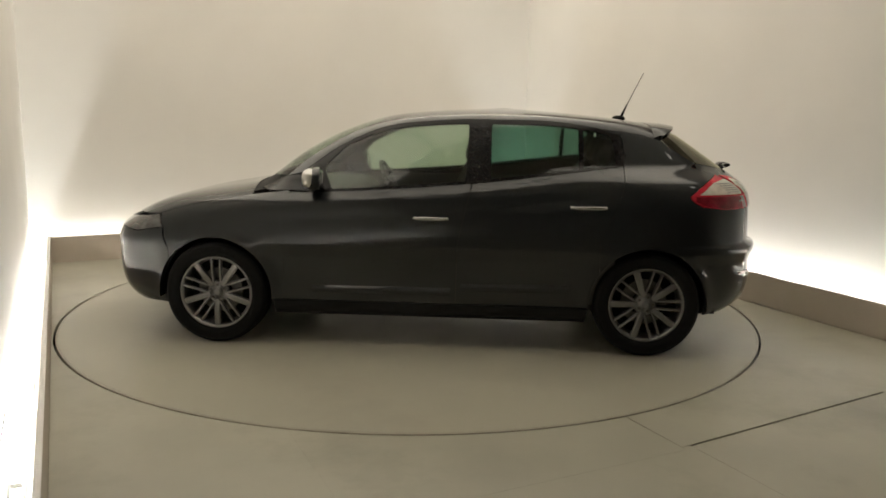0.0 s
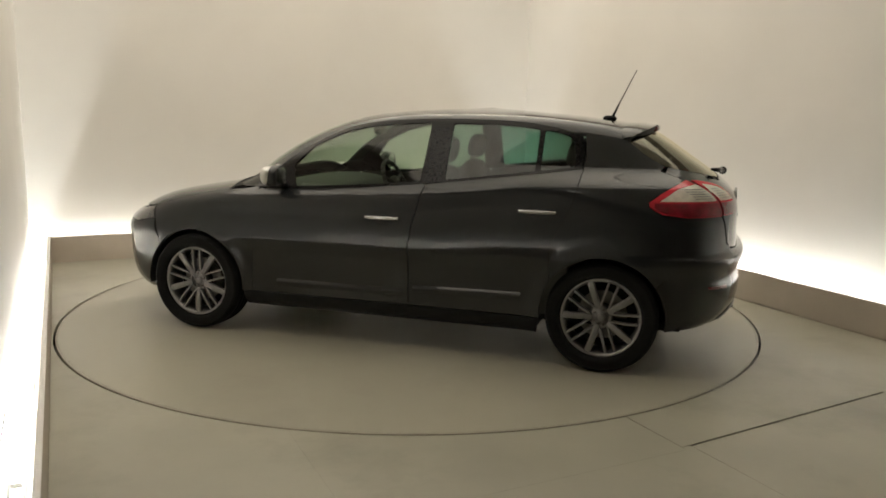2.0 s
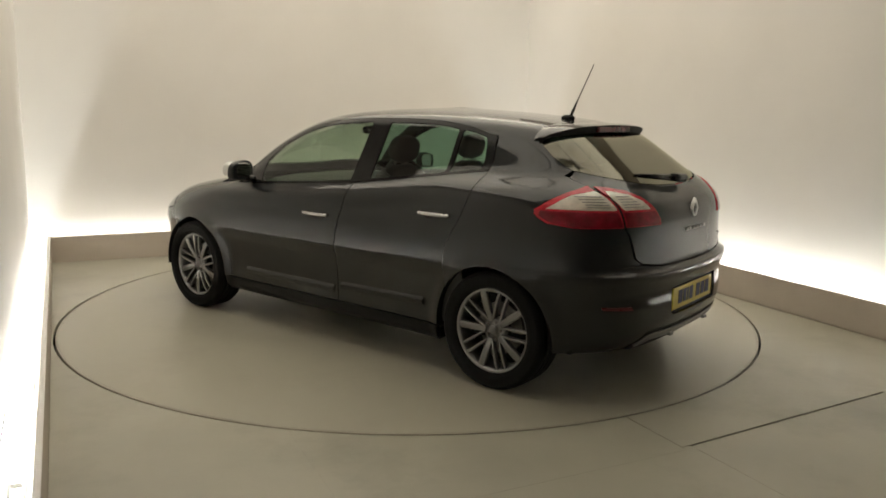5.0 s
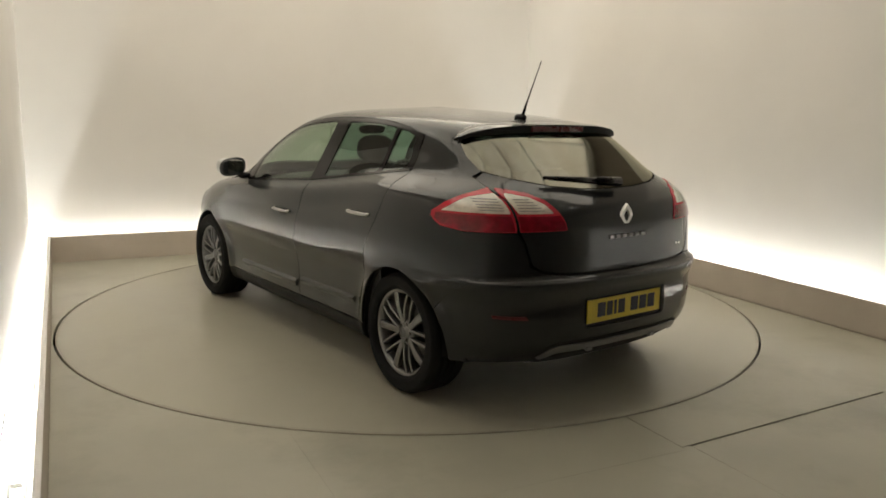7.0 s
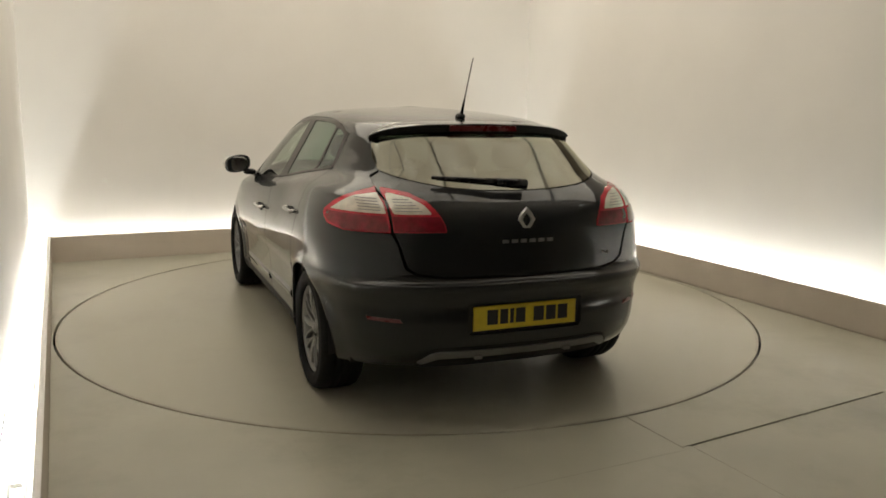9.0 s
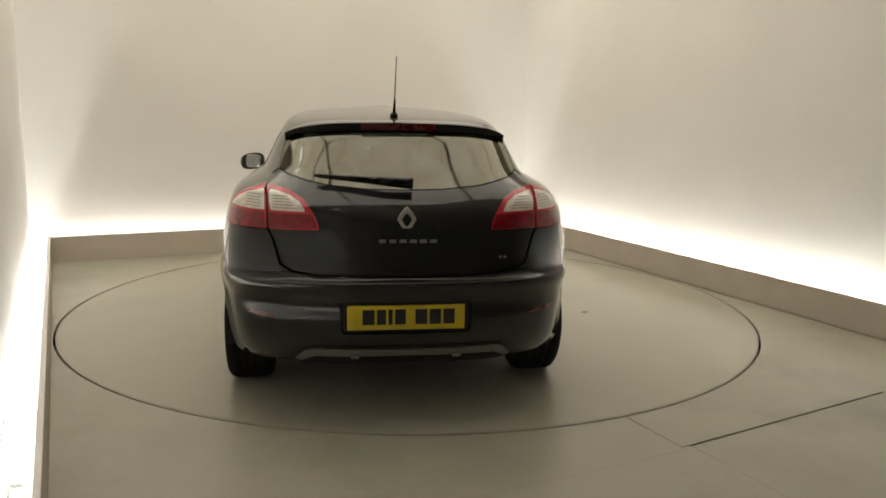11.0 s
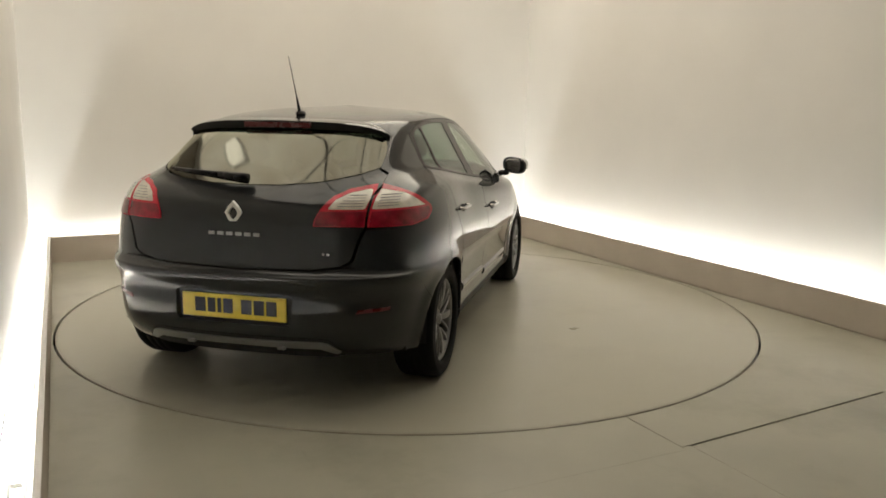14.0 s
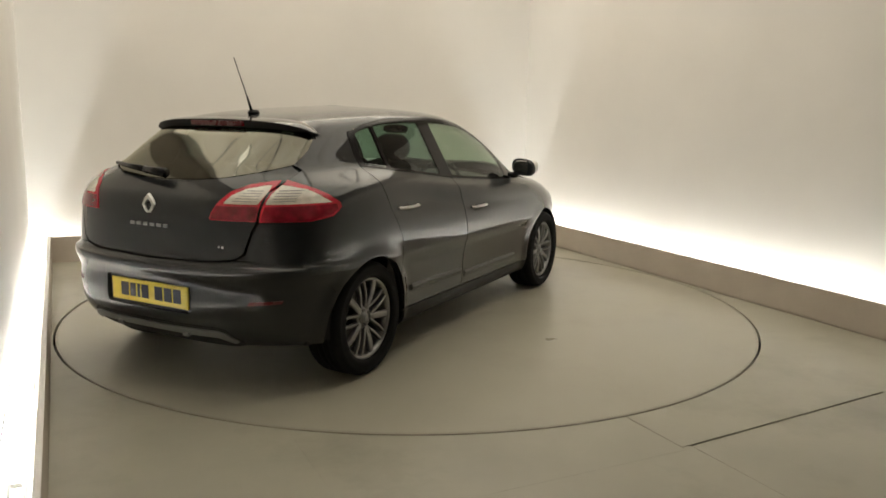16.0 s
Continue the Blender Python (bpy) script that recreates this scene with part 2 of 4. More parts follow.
def curve(xs, ys):
    """A smooth curve without overshoot through the points (xs, ys)."""
    xs, ys = np.array(xs, float), np.array(ys, float)
    h, d = np.diff(xs), np.diff(ys) / np.diff(xs)
    m = np.zeros(len(xs))
    m[0], m[-1] = d[0], d[-1]
    for i in range(1, len(xs) - 1):
        if d[i - 1] * d[i] > 0:
            w1, w2 = 2 * h[i] + h[i - 1], h[i] + 2 * h[i - 1]
            m[i] = (w1 + w2) / (w1 / d[i - 1] + w2 / d[i])

    def at(x):
        x = np.clip(np.asarray(x, float), xs[0], xs[-1])
        i = np.clip(np.searchsorted(xs, x) - 1, 0, len(h) - 1)
        t = (x - xs[i]) / h[i]
        return (2 * t**3 - 3 * t**2 + 1) * ys[i] + (t**3 - 2 * t**2 + t) * h[i] * m[i] + (3 * t**2 - 2 * t**3) * ys[i + 1] + (t**3 - t**2) * h[i] * m[i + 1]
    return at


def soften(f, a, b, sigma, start=None):
    """The curve f blurred by sigma along its length, from start on."""
    xs = np.linspace(a, b, 1200)
    step = xs[1] - xs[0]
    n = int(3 * sigma / step)
    k = np.exp(-.5 * (np.arange(-n, n + 1) * step / sigma) ** 2)
    ys = f(xs)
    lo, hi = 2 * ys[0] - ys[n:0:-1], 2 * ys[-1] - ys[-2:-n - 2:-1]
    out = np.convolve(np.concatenate([lo, ys, hi]), k / k.sum(), "valid")
    if start is not None:
        w = np.clip((xs - start) / .06, 0, 1)
        out = ys * (1 - w) + out * w
    return lambda x: np.interp(np.asarray(x, float), xs, out)


SECTION_Z = [.16, .20, .26, .34, .45, .55, .622, .640, .70, .76, .82, .90, .97, 1.05, 1.10, 1.135, 1.15, 1.25, 1.33, 1.39, 1.43, 1.455, 1.470, 1.478]
HALF_FRONT = curve(SECTION_Z, [.74, .83, .856, .862, .8675, .8800, .9005, .9030, .9028, .9005, .892, .868, .838, .793, .764, .7445, .736, .680, .6345, .600, .54, .43, .25, 0])
HALF_REAR = curve(SECTION_Z, [.74, .845, .872, .877, .8825, .8930, .912, .9150, .916, .915, .911, .900, .886, .856, .780, .720, .710, .668, .632, .602, .54, .43, .25, 0])
TAIL = curve([.16, .24, .30, .36, .42, .48, .56, .60, .645, .668, .682, .695, .73, .80, .90, 1.0, 1.05, 1.10, 1.15, 1.2, 1.3, 1.36, 1.40, 1.425, 1.445, 1.465, 1.478],
             [-1.85, -1.94, -2.02, -2.060, -2.076, -2.079, -2.072, -2.078, -2.092, -2.092, -2.060, -2.049, -2.046, -2.042, -2.04, -2.01, -1.96, -1.89, -1.82, -1.745, -1.60, -1.51, -1.38, -1.25, -1.06, -.8, -.45])
NOSE = curve([.16, .24, .32, .45, .60, .69, .74, .79, .845, .883, .918, .945, .972, 1.02, 1.06, 1.12, 1.18, 1.27, 1.36, 1.42, 1.456, 1.47, 1.478],
             [1.96, 2.07, 2.12, 2.138, 2.135, 2.095, 2.03, 1.94, 1.82, 1.69, 1.50, 1.33, 1.17, 1.09, 1.03, .955, .87, .71, .51, .31, .07, -.15, -.45])
HALF_FRONT, HALF_REAR = soften(HALF_FRONT, .16, 1.478, .016, .74), soften(HALF_REAR, .16, 1.478, .012, .74)
TAIL, NOSE = soften(TAIL, .16, 1.478, .035, .98), soften(NOSE, .16, 1.478, .02, .2)
MID = curve([.16, 1.0, 1.2, 1.4, 1.478], [0, 0, -.1, -.3, -.45])
ROUND_R = curve([.16, .7, .95, 1.08, 1.2, 1.35, 1.45, 1.478], [10, 10, 8, 6, 5, 5, 3, 2.2])
ROUND_Q = curve([.16, .7, .95, 1.08, 1.2, 1.35, 1.45, 1.478], [2.6, 2.6, 3.0, 4.0, 5, 5, 3, 2.2])
ROUND_F = curve([.16, .6, .9, 1.05, 1.3, 1.45, 1.478], [4.3, 4.3, 4.2, 4, 4, 2.6, 2.2])
ROUND_R, ROUND_Q, ROUND_F = (soften(f, .16, 1.478, .05) for f in (ROUND_R, ROUND_Q, ROUND_F))
BELT = curve([-1.2, -.7, -.25, .2, .72, .9], [1.143, 1.078, 1.024, .985, .953, .944])


def smooth(a, b, x):
    t = np.clip((x - a) / (b - a), 0, 1)
    return t * t * (3 - 2 * t)


def half_width(x, z):
    k = smooth(-0.5, -1.35, x)
    b = HALF_FRONT(z) * (1 - k) + HALF_REAR(z) * k
    d = z - BELT(x)                                           # shoulder below the windows
    b = b + .020 * (1 - k) * smooth(1.5, .9, x) * smooth(-.17, -.06, d) * smooth(.0, -.055, d)
    for c in (-AXLE, AXLE):                                   # flared wheel arches
        d = np.hypot(x - c, z - 0.316)
        b = b + 0.020 * np.exp(-((d - 0.35) / 0.055) ** 2) * smooth(0.85, 0.5, z)
    return b


def side_y(x, z):
    x, z = np.asarray(x, float), np.asarray(z, float)
    c = MID(z)
    back = x < c
    a = np.where(back, c - TAIL(z), NOSE(z) - c)
    p = np.where(back, ROUND_R(z), ROUND_F(z))
    r = np.clip(np.abs(x - c) / a, 0, 1)
    return half_width(x, z) * (1 - r**p) ** (1 / np.where(back, ROUND_Q(z), p))


def hull_normal(P):
    """Outward normals of the hull at points on it."""
    def level(x, y, z):
        c = MID(z)
        back = x < c
        a = np.maximum(np.where(back, c - TAIL(z), NOSE(z) - c), 1e-3)
        p = np.where(back, ROUND_R(z), ROUND_F(z))
        q = np.where(back, ROUND_Q(z), p)
        return (np.abs(x - c) / a) ** p + (np.abs(y) / np.maximum(half_width(x, z), 1e-3)) ** q
    x, y, z = P[:, 0], P[:, 1], np.clip(P[:, 2], .17, 1.470)
    d = .003
    g = np.stack([level(x + d, y, z) - level(x - d, y, z), level(x, y + d, z) - level(x, y - d, z), level(x, y, z + d) - level(x, y, z - d)], -1)
    return g / np.maximum(np.linalg.norm(g, axis=1), 1e-12)[:, None]


def top_z(x, y):
    x, y = np.asarray(x, float), np.maximum(np.abs(np.asarray(y, float)), 1e-4)
    lo, hi = np.full(x.shape, 0.76), np.full(x.shape, 1.4779)
    for _ in range(40):
        m = (lo + hi) / 2
        ok = side_y(x, m) >= y
        lo, hi = np.where(ok, m, lo), np.where(ok, hi, m)
    return lo


# arc length round the plan, from the centre of the tail (or nose) towards the middle of the side
_T = np.linspace(0, math.pi / 2, 4000)
_X, _Y = 2.0 * np.cos(_T) ** 0.4, 0.88 * np.sin(_T) ** 0.4
_S = np.concatenate([[0], np.cumsum(np.hypot(np.diff(_X), np.diff(_Y)))])


def hull(s, z, front=False):
    s, z = np.asarray(s, float), np.asarray(z, float)
    t = np.interp(np.abs(s), _S, _T)
    c = MID(z)
    a, p = (NOSE(z) - c, ROUND_F(z)) if front else (c - TAIL(z), ROUND_R(z))
    x = c + (1 if front else -1) * a * np.cos(t) ** (2 / p)
    y = half_width(x, z) * np.sin(t) ** (2 / (p if front else ROUND_Q(z)))
    return np.stack([x, np.sign(s) * y, z], -1)


def s_of_x(x, z, front=False):
    c = float(MID(z))
    a, p = (float(NOSE(z)) - c, float(ROUND_F(z))) if front else (c - float(TAIL(z)), float(ROUND_R(z)))
    r = min(1.0, abs(x - c) / a)
    return float(np.interp(math.acos(r ** (p / 2)), _T, _S))


def s_of_y(y, z, front=False):
    s = np.linspace(0, 2.2, 1500)
    return float(np.interp(abs(y), hull(s, np.full(s.shape, z), front)[:, 1], s))


def on_side(side=1, out=0.0):
    return lambda u: np.stack([u[:, 0], side * (side_y(u[:, 0], u[:, 1]) + out), u[:, 1]], -1)


def on_top(out=0.0):
    return lambda u: np.stack([u[:, 0], u[:, 1], top_z(u[:, 0], u[:, 1]) + out], -1)


def on_hull(front=False, out=0.0):
    def f(u):
        s, z = u[:, 0], u[:, 1]
        p = hull(s, z, front)
        if out:
            d = 0.004
            n = np.cross(hull(s + d, z, front) - hull(s - d, z, front), hull(s, z + d, front) - hull(s, z - d, front))
            n /= np.maximum(np.linalg.norm(n, axis=1), 1e-9)[:, None]
            n *= np.where((n * (p - np.array([0, 0, 0.6]))).sum(1) < 0, -1, 1)[:, None]
            p = p + n * out
        return p
    return f


def resample(poly, step):
    out = []
    n = len(poly)
    for i in range(n):
        a, b = np.array(poly[i], float), np.array(poly[(i + 1) % n], float)
        k = max(1, int(np.ceil(np.linalg.norm(b - a) / step)))
        out += [a + (b - a) * j / k for j in range(k)]
    return np.array(out)


def rounded(poly, r=0.03, n=4):
    """Rounds the corners of a 2D outline."""
    out = []
    P = [Vector(p) for p in poly]
    for i, p in enumerate(P):
        a, b = P[i - 1] - p, P[(i + 1) % len(P)] - p
        k = min(r, a.length * 0.45, b.length * 0.45)
        if k < 1e-4 or a.angle(b) > 2.95:
            out.append(tuple(p))
            continue
        q0, q1 = p + a.normalized() * k, p + b.normalized() * k
        for j in range(n + 1):
            t = j / n
            out.append(tuple((1 - t) ** 2 * q0 + 2 * t * (1 - t) * p + t * t * q1))
    return out


def inside(pts, poly):
    x, y = pts[:, 0], pts[:, 1]
    c = np.zeros(len(pts), bool)
    n = len(poly)
    for i in range(n):
        (x0, y0), (x1, y1) = poly[i], poly[(i + 1) % n]
        if y0 != y1:
            c ^= ((y0 > y) != (y1 > y)) & (x < (x1 - x0) * (y - y0) / (y1 - y0) + x0)
    return c


def shrink(pts, d):
    """Moves a dense 2D outline inwards by d."""
    n = len(pts)
    area = sum(pts[i - 1][0] * pts[i][1] - pts[i][0] * pts[i - 1][1] for i in range(n))
    out = []
    for i in range(n):
        t = pts[(i + 1) % n] - pts[i - 1]
        L = np.hypot(*t) or 1
        nrm = np.array([-t[1], t[0]]) / L * (1 if area > 0 else -1)
        out.append(pts[i] + nrm * d)
    return np.array(out)


def panel(poly, place, step=0.03, gap=0.0011, deep=0.014, holes=(), flat=False):
    """A curved sheet: a 2D outline laid on the hull by place(), with edges turned in."""
    loops = [shrink(resample(poly, step), gap)] + [resample(h, step) for h in holes]
    lo, hi = loops[0].min(0), loops[0].max(0)
    gx, gy = np.meshgrid(np.arange(lo[0], hi[0], step), np.arange(lo[1], hi[1], step))
    gx = gx + (np.arange(gx.shape[0]) % 2 * step / 2)[:, None]
    cand = np.stack([gx.ravel(), gy.ravel()], -1)
    rim = np.concatenate(loops)
    keep = inside(cand, loops[0])
    for h in loops[1:]:
        keep &= ~inside(cand, h)
    cand = cand[keep]
    if len(cand):
        d = np.sqrt(((cand[:, None, :] - rim[None, :, :]) ** 2).sum(-1)).min(1)
        cand = cand[d > step * 0.5]
    pts = np.concatenate([rim, cand])
    edges, k = [], 0
    for l in loops:
        edges += [(k + i, k + (i + 1) % len(l)) for i in range(len(l))]
        k += len(l)
    v, _, faces, *_ = delaunay_2d_cdt([Vector(p) for p in pts], edges, [], 0, 1e-5)
    v = np.array([tuple(p) for p in v])
    mid = np.array([v[list(f)].mean(0) for f in faces])
    ok = inside(mid, loops[0])
    for h in loops[1:]:
        ok &= ~inside(mid, h)
    faces = [f for f, o in zip(faces, ok) if o]
    P = place(v)
    bm = bmesh.new()
    layer = bm.verts.layers.float_vector.new("hull_normal")
    vs = [bm.verts.new(p) for p in P]
    for w, k in zip(vs, hull_normal(P)):
        w[layer] = k
    for f in faces:
        bm.faces.new([vs[i] for i in f])
    for w in [w for w in vs if not w.link_faces]:
        bm.verts.remove(w)
    bm.normal_update()
    heart = Vector((-0.1, 0, 0.6))
    if sum((f.normal.dot(f.calc_center_median() - heart)) * f.calc_area() for f in bm.faces) < 0:
        bmesh.ops.reverse_faces(bm, faces=bm.faces[:])
    bm.normal_update()
    if deep:
        new_v = {}
        for e in [e for e in bm.edges if len(e.link_faces) == 1]:
            f = e.link_faces[0]
            a, b = e.verts
            loop = next(l for l in f.loops if l.edge == e)
            a, b = loop.vert, loop.link_loop_next.vert
            for w in (a, b):
                if w not in new_v:
                    new_v[w] = (bm.verts.new(w.co), bm.verts.new(w.co - w.normal * deep))
            bm.faces.new((new_v[b][0], new_v[a][0], new_v[a][1], new_v[b][1]))
    for f in bm.faces:
        f.smooth = not flat
    return bm


def slab_xz(pts, y):
    bm = bmesh.new()
    bm.faces.new([bm.verts.new((x, y, z)) for x, z in pts])
    return bm

# ---------------------------------------------------------------- car materials
M_PAINT = mat("dark_grey_paint", (0.0102, 0.0123, 0.0138), 0.4, metal=0.0, coat=1.0, spread=0.06, scale=900, spec=0.1, coat_ior=1.47)
M_BLACK = mat("black_trim", (0.006, 0.006, 0.0065), 0.2, spread=0.1, scale=60, spec=0.22)
# sill in body colour, blackened here to carry the shade low on the car
M_SILL_SHADE = mat("sill_painted_shade", (0.007, 0.007, 0.0075), 0.42, spread=0.15, scale=30, spec=0.2)
M_PLASTIC = mat("black_plastic", (0.014, 0.014, 0.014), 0.6, spread=0.15, scale=200, bump=0.2, bump_scale=900, spec=0.2)
M_INNER = mat("dark_inner", (0.008, 0.008, 0.008), 0.9)
M_RUBBER = mat("tyre_rubber", (0.008, 0.008, 0.008), 0.75, spread=0.2, scale=40, bump=0.15, bump_scale=300, spec=0.15)
M_ALLOY = mat("alloy", (0.24, 0.24, 0.24), 0.34, metal=0.85, spread=0.06, scale=30)
M_ALLOY_DARK = mat("alloy_grey", (0.20, 0.20, 0.205), 0.4, metal=0.8, spread=0.08, scale=30)
M_STEEL = mat("brake_steel", (0.16, 0.155, 0.15), 0.45, metal=0.9, spread=0.15, scale=50)
M_CHROME = mat("chrome", (0.46, 0.46, 0.46), 0.14, metal=1.0)
M_BADGE = mat("badge_silver", (0.62, 0.62, 0.61), 0.32, metal=0.7, spread=0.04, scale=40)
M_SILVER = mat("silver_trim", (0.26, 0.26, 0.26), 0.38, metal=0.6, spread=0.05, scale=40)
M_RED = mat("red_lens", (0.50, 0.018, 0.036), 0.18, coat=0.3, spread=0.25, scale=14)
M_CRIMSON = mat("crimson_lens", (0.21, 0.003, 0.014), 0.14, coat=0.5, spread=0.35, scale=22)
M_RED_DARK = mat("dark_red_lens", (0.09, 0.003, 0.006), 0.28, coat=0.2, spread=0.1, scale=25)
M_CLEAR = mat("clear_lens", (0.72, 0.66, 0.58), 0.16, coat=1.0, spread=0.12, scale=30)
M_HEAD = mat("headlight_lens", (0.07, 0.07, 0.072), 0.1, coat=1.0, spread=0.3, scale=18)
M_PLATE = mat("yellow_plate", (0.66, 0.50, 0.02), 0.35, spread=0.05, scale=30, coat=0.4)
M_MARK = mat("black_marks", (0.012, 0.012, 0.012), 0.5)
M_SEAT = mat("seat_cloth", (0.03, 0.03, 0.031), 0.85, spread=0.2, scale=80, bump=0.3, bump_scale=500)
M_DASH = mat("dash_plastic", (0.045, 0.044, 0.042), 0.6, spread=0.12, scale=60, bump=0.2, bump_scale=600)
M_LINER = mat("headliner", (0.16, 0.15, 0.14), 0.9, spread=0.06, scale=60)
M_GLASS = glass("window_glass", (0.56, 0.66, 0.56), 0.045)
M_GLASS_DARK = glass("privacy_glass", (0.24, 0.38, 0.32), 0.045)
M_GLASS_REAR = glass("rear_glass_tint", (0.05, 0.06, 0.052), 0.115, 0.06, (1.0, 0.97, 0.80))


def hp(*pts, front=False, sign=1):
    """Outline on the hull: each point ('x', x, z) or ('y', y, z)."""
    return [(sign * (s_of_x(v, z, front) if k == "x" else s_of_y(v, z, front)), z) for k, v, z in pts]


def both(half):
    """A left half outline from the bottom centre to the top centre, closed over the right side."""
    return half + [(-s, z) for s, z in half[::-1] if abs(s) > 1e-6]


LAMP_TOP = [("x", -1.548, .958), ("x", -1.545, .980), ("x", -1.60, 1.022), ("x", -1.66, 1.058), ("x", -1.70, 1.078), ("y", .648, 1.094)]
LAMP_FOOT = [("x", -1.575, .938), ("x", -1.62, .915), ("x", -1.75, .898)]
DLO_TOP = curve([-1.42, -1.30, -1.146, -.982, -.65, -.308, .045, .264, .564, .798, .83], [1.305, 1.318, 1.325, 1.366, 1.399, 1.402, 1.385, 1.356, 1.234, 1.066, 1.04])
BONNET_EDGE = curve([.85, 1.05, 1.3, 1.55, 1.72, 1.80], [.957, .934, .893, .835, .785, .762])
R_ARCH = 0.350
REAR_EDGE_X = curve([.60, .70, .79, .90, 1.03, 1.14], [-1.022, -1.0215, -1.056, -1.116, -1.152, -1.166])
REAR_EDGE = [(float(REAR_EDGE_X(z)), float(z)) for z in np.linspace(1.12, .60, 20)]


def arch(cx, a0, a1, n=26):
    return [(cx + R_ARCH * math.cos(radians(a)), 0.316 + R_ARCH * math.sin(radians(a))) for a in np.linspace(a0, a1, n)]


def grid_mesh(rows):
    """A sheet from rows of 3D points."""
    bm = bmesh.new()
    g = [[bm.verts.new(p) for p in r] for r in rows]
    for a, b in zip(g, g[1:]):
        for i in range(len(a) - 1):
            bm.faces.new((a[i], a[i + 1], b[i + 1], b[i]))
    return bm


def blob(bm, c, r, p=2.5, n=20):
    """A rounded block: superellipsoid about c with half sizes r."""
    rows = []
    f = lambda v: math.copysign(abs(v) ** (2 / p), v)
    for i in range(n // 2 + 1):
        t = -math.pi / 2 + math.pi * i / (n // 2)
        rows.append([(c[0] + r[0] * f(math.cos(t)) * f(math.cos(2 * math.pi * k / n)), c[1] + r[1] * f(math.cos(t)) * f(math.sin(2 * math.pi * k / n)), c[2] + r[2] * f(math.sin(t))) for k in range(n)])
    g = [[bm.verts.new(q) for q in row] for row in rows[1:-1]]
    for a, b in zip(g, g[1:]):
        for k in range(n):
            bm.faces.new((a[k], a[(k + 1) % n], b[(k + 1) % n], b[k]))
    for row, end in ((g[0], rows[0][0]), (g[-1], rows[-1][0])):
        v = bm.verts.new(end)
        for k in range(n):
            bm.faces.new((row[k], row[(k + 1) % n], v))
    bmesh.ops.recalc_face_normals(bm, faces=bm.faces)
    return bm


# ---------------------------------------------------------------- wheels
def spoke_mesh(a0, w0, w1, r0, r1, shift=0.0, y0=0.070, y1=0.082):
    """A spoke from the hub to the rim, its outer face bowed."""
    bm = bmesh.new()
    ca, sa = math.cos(radians(a0)), math.sin(radians(a0))
    rows = []
    for k in range(7):
        t = k / 6
        r = r0 + (r1 - r0) * t
        w = w0 + (w1 - w0) * t
        y = y0 + (y1 - y0) * t + 0.010 * math.sin(math.pi * t)
        ring = []
        for dx, dy in ((-w, -0.028), (-w, -0.004), (-w * 0.6, 0), (w * 0.6, 0), (w, -0.004), (w, -0.028)):
            u = dx + shift * (1 + 0.15 * t)
            ring.append((r * ca - u * sa, y + dy, r * sa + u * ca))
        rows.append(ring)
    g = [[bm.verts.new(p) for p in r] for r in rows]
    for a, b in zip(g, g[1:]):
        for i in range(len(a)):
            bm.faces.new((a[i], a[(i + 1) % 6], b[(i + 1) % 6], b[i]))
    bmesh.ops.recalc_face_normals(bm, faces=bm.faces)
    return bm


def build_wheel(car, x, side, turn):
    m = pose(x, side * TRACK, 0.316) @ (pose(0, 0, 0, 0, 0, 180) if side < 0 else Matrix()) @ pose(0, 0, 0, 0, turn, 0)
    rim = part("wheel", lathe([(.205, -.095), (.212, -.09), (.205, -.075), (.20, .02), (.204, .07), (.214, .085), (.224, .092), (.229, .089), (.230, .080), (.226, .07)], 56), M_ALLOY, car, "grey alloy wheel with fine spokes", smooth=True)
    rim.matrix_local = m
    tyre = [(.224, -.092), (.232, -.108), (.262, -.116), (.292, -.113), (.309, -.100), (.317, -.08), (.3185, -.045), (.3145, -.042), (.3145, -.036), (.3185, -.033),
            (.319, -.005), (.315, -.003), (.315, .003), (.319, .005), (.3185, .033), (.3145, .036), (.3145, .042), (.3185, .045), (.317, .08), (.309, .100), (.298, .109), (.292, .113), (.288, .1115), (.262, .116), (.245, .113), (.232, .104), (.226, .088)]
    part("tyre", lathe(tyre, 64), M_RUBBER, rim, "black low-profile tyre", smooth=True)
    part("brake_disc", lathe([(.07, -.01), (.07, .002), (.14, .002), (.14, -.02), (.07, -.02)], 40), M_STEEL, rim, "steel brake disc")
    part("wheel_back", lathe([(.0001, -.05), (.205, -.05)], 40), M_INNER, rim)
    part("hub", lathe([(.0001, .078), (.026, .078), (.031, .074), (.033, .066), (.056, .064), (.068, .056), (.070, .03)], 32), M_ALLOY, rim, "", smooth=True)
    part("hub_cap", lathe([(.0001, .0825), (.018, .0815), (.024, .079), (.025, .076)], 24), M_ALLOY_DARK, rim, "grey hub cap", smooth=True)
    for k in range(5):
        a = 72 * k + 18
        bm = rod(bmesh.new(), (.045 * math.cos(radians(a + 36)), .055, .045 * math.sin(radians(a + 36))), (.045 * math.cos(radians(a + 36)), .069, .045 * math.sin(radians(a + 36))), .0085, n=6)
        part("wheel_bolt", bm, M_STEEL, rim)
        part("spoke", spoke_mesh(a, .0165, .0195, .05, .224), M_ALLOY, rim)
        for d in (-1, 1):
            part("spoke", spoke_mesh(a + 36, .0068, .0078, .058, .222, d * .0235), M_ALLOY, rim)
    return rim


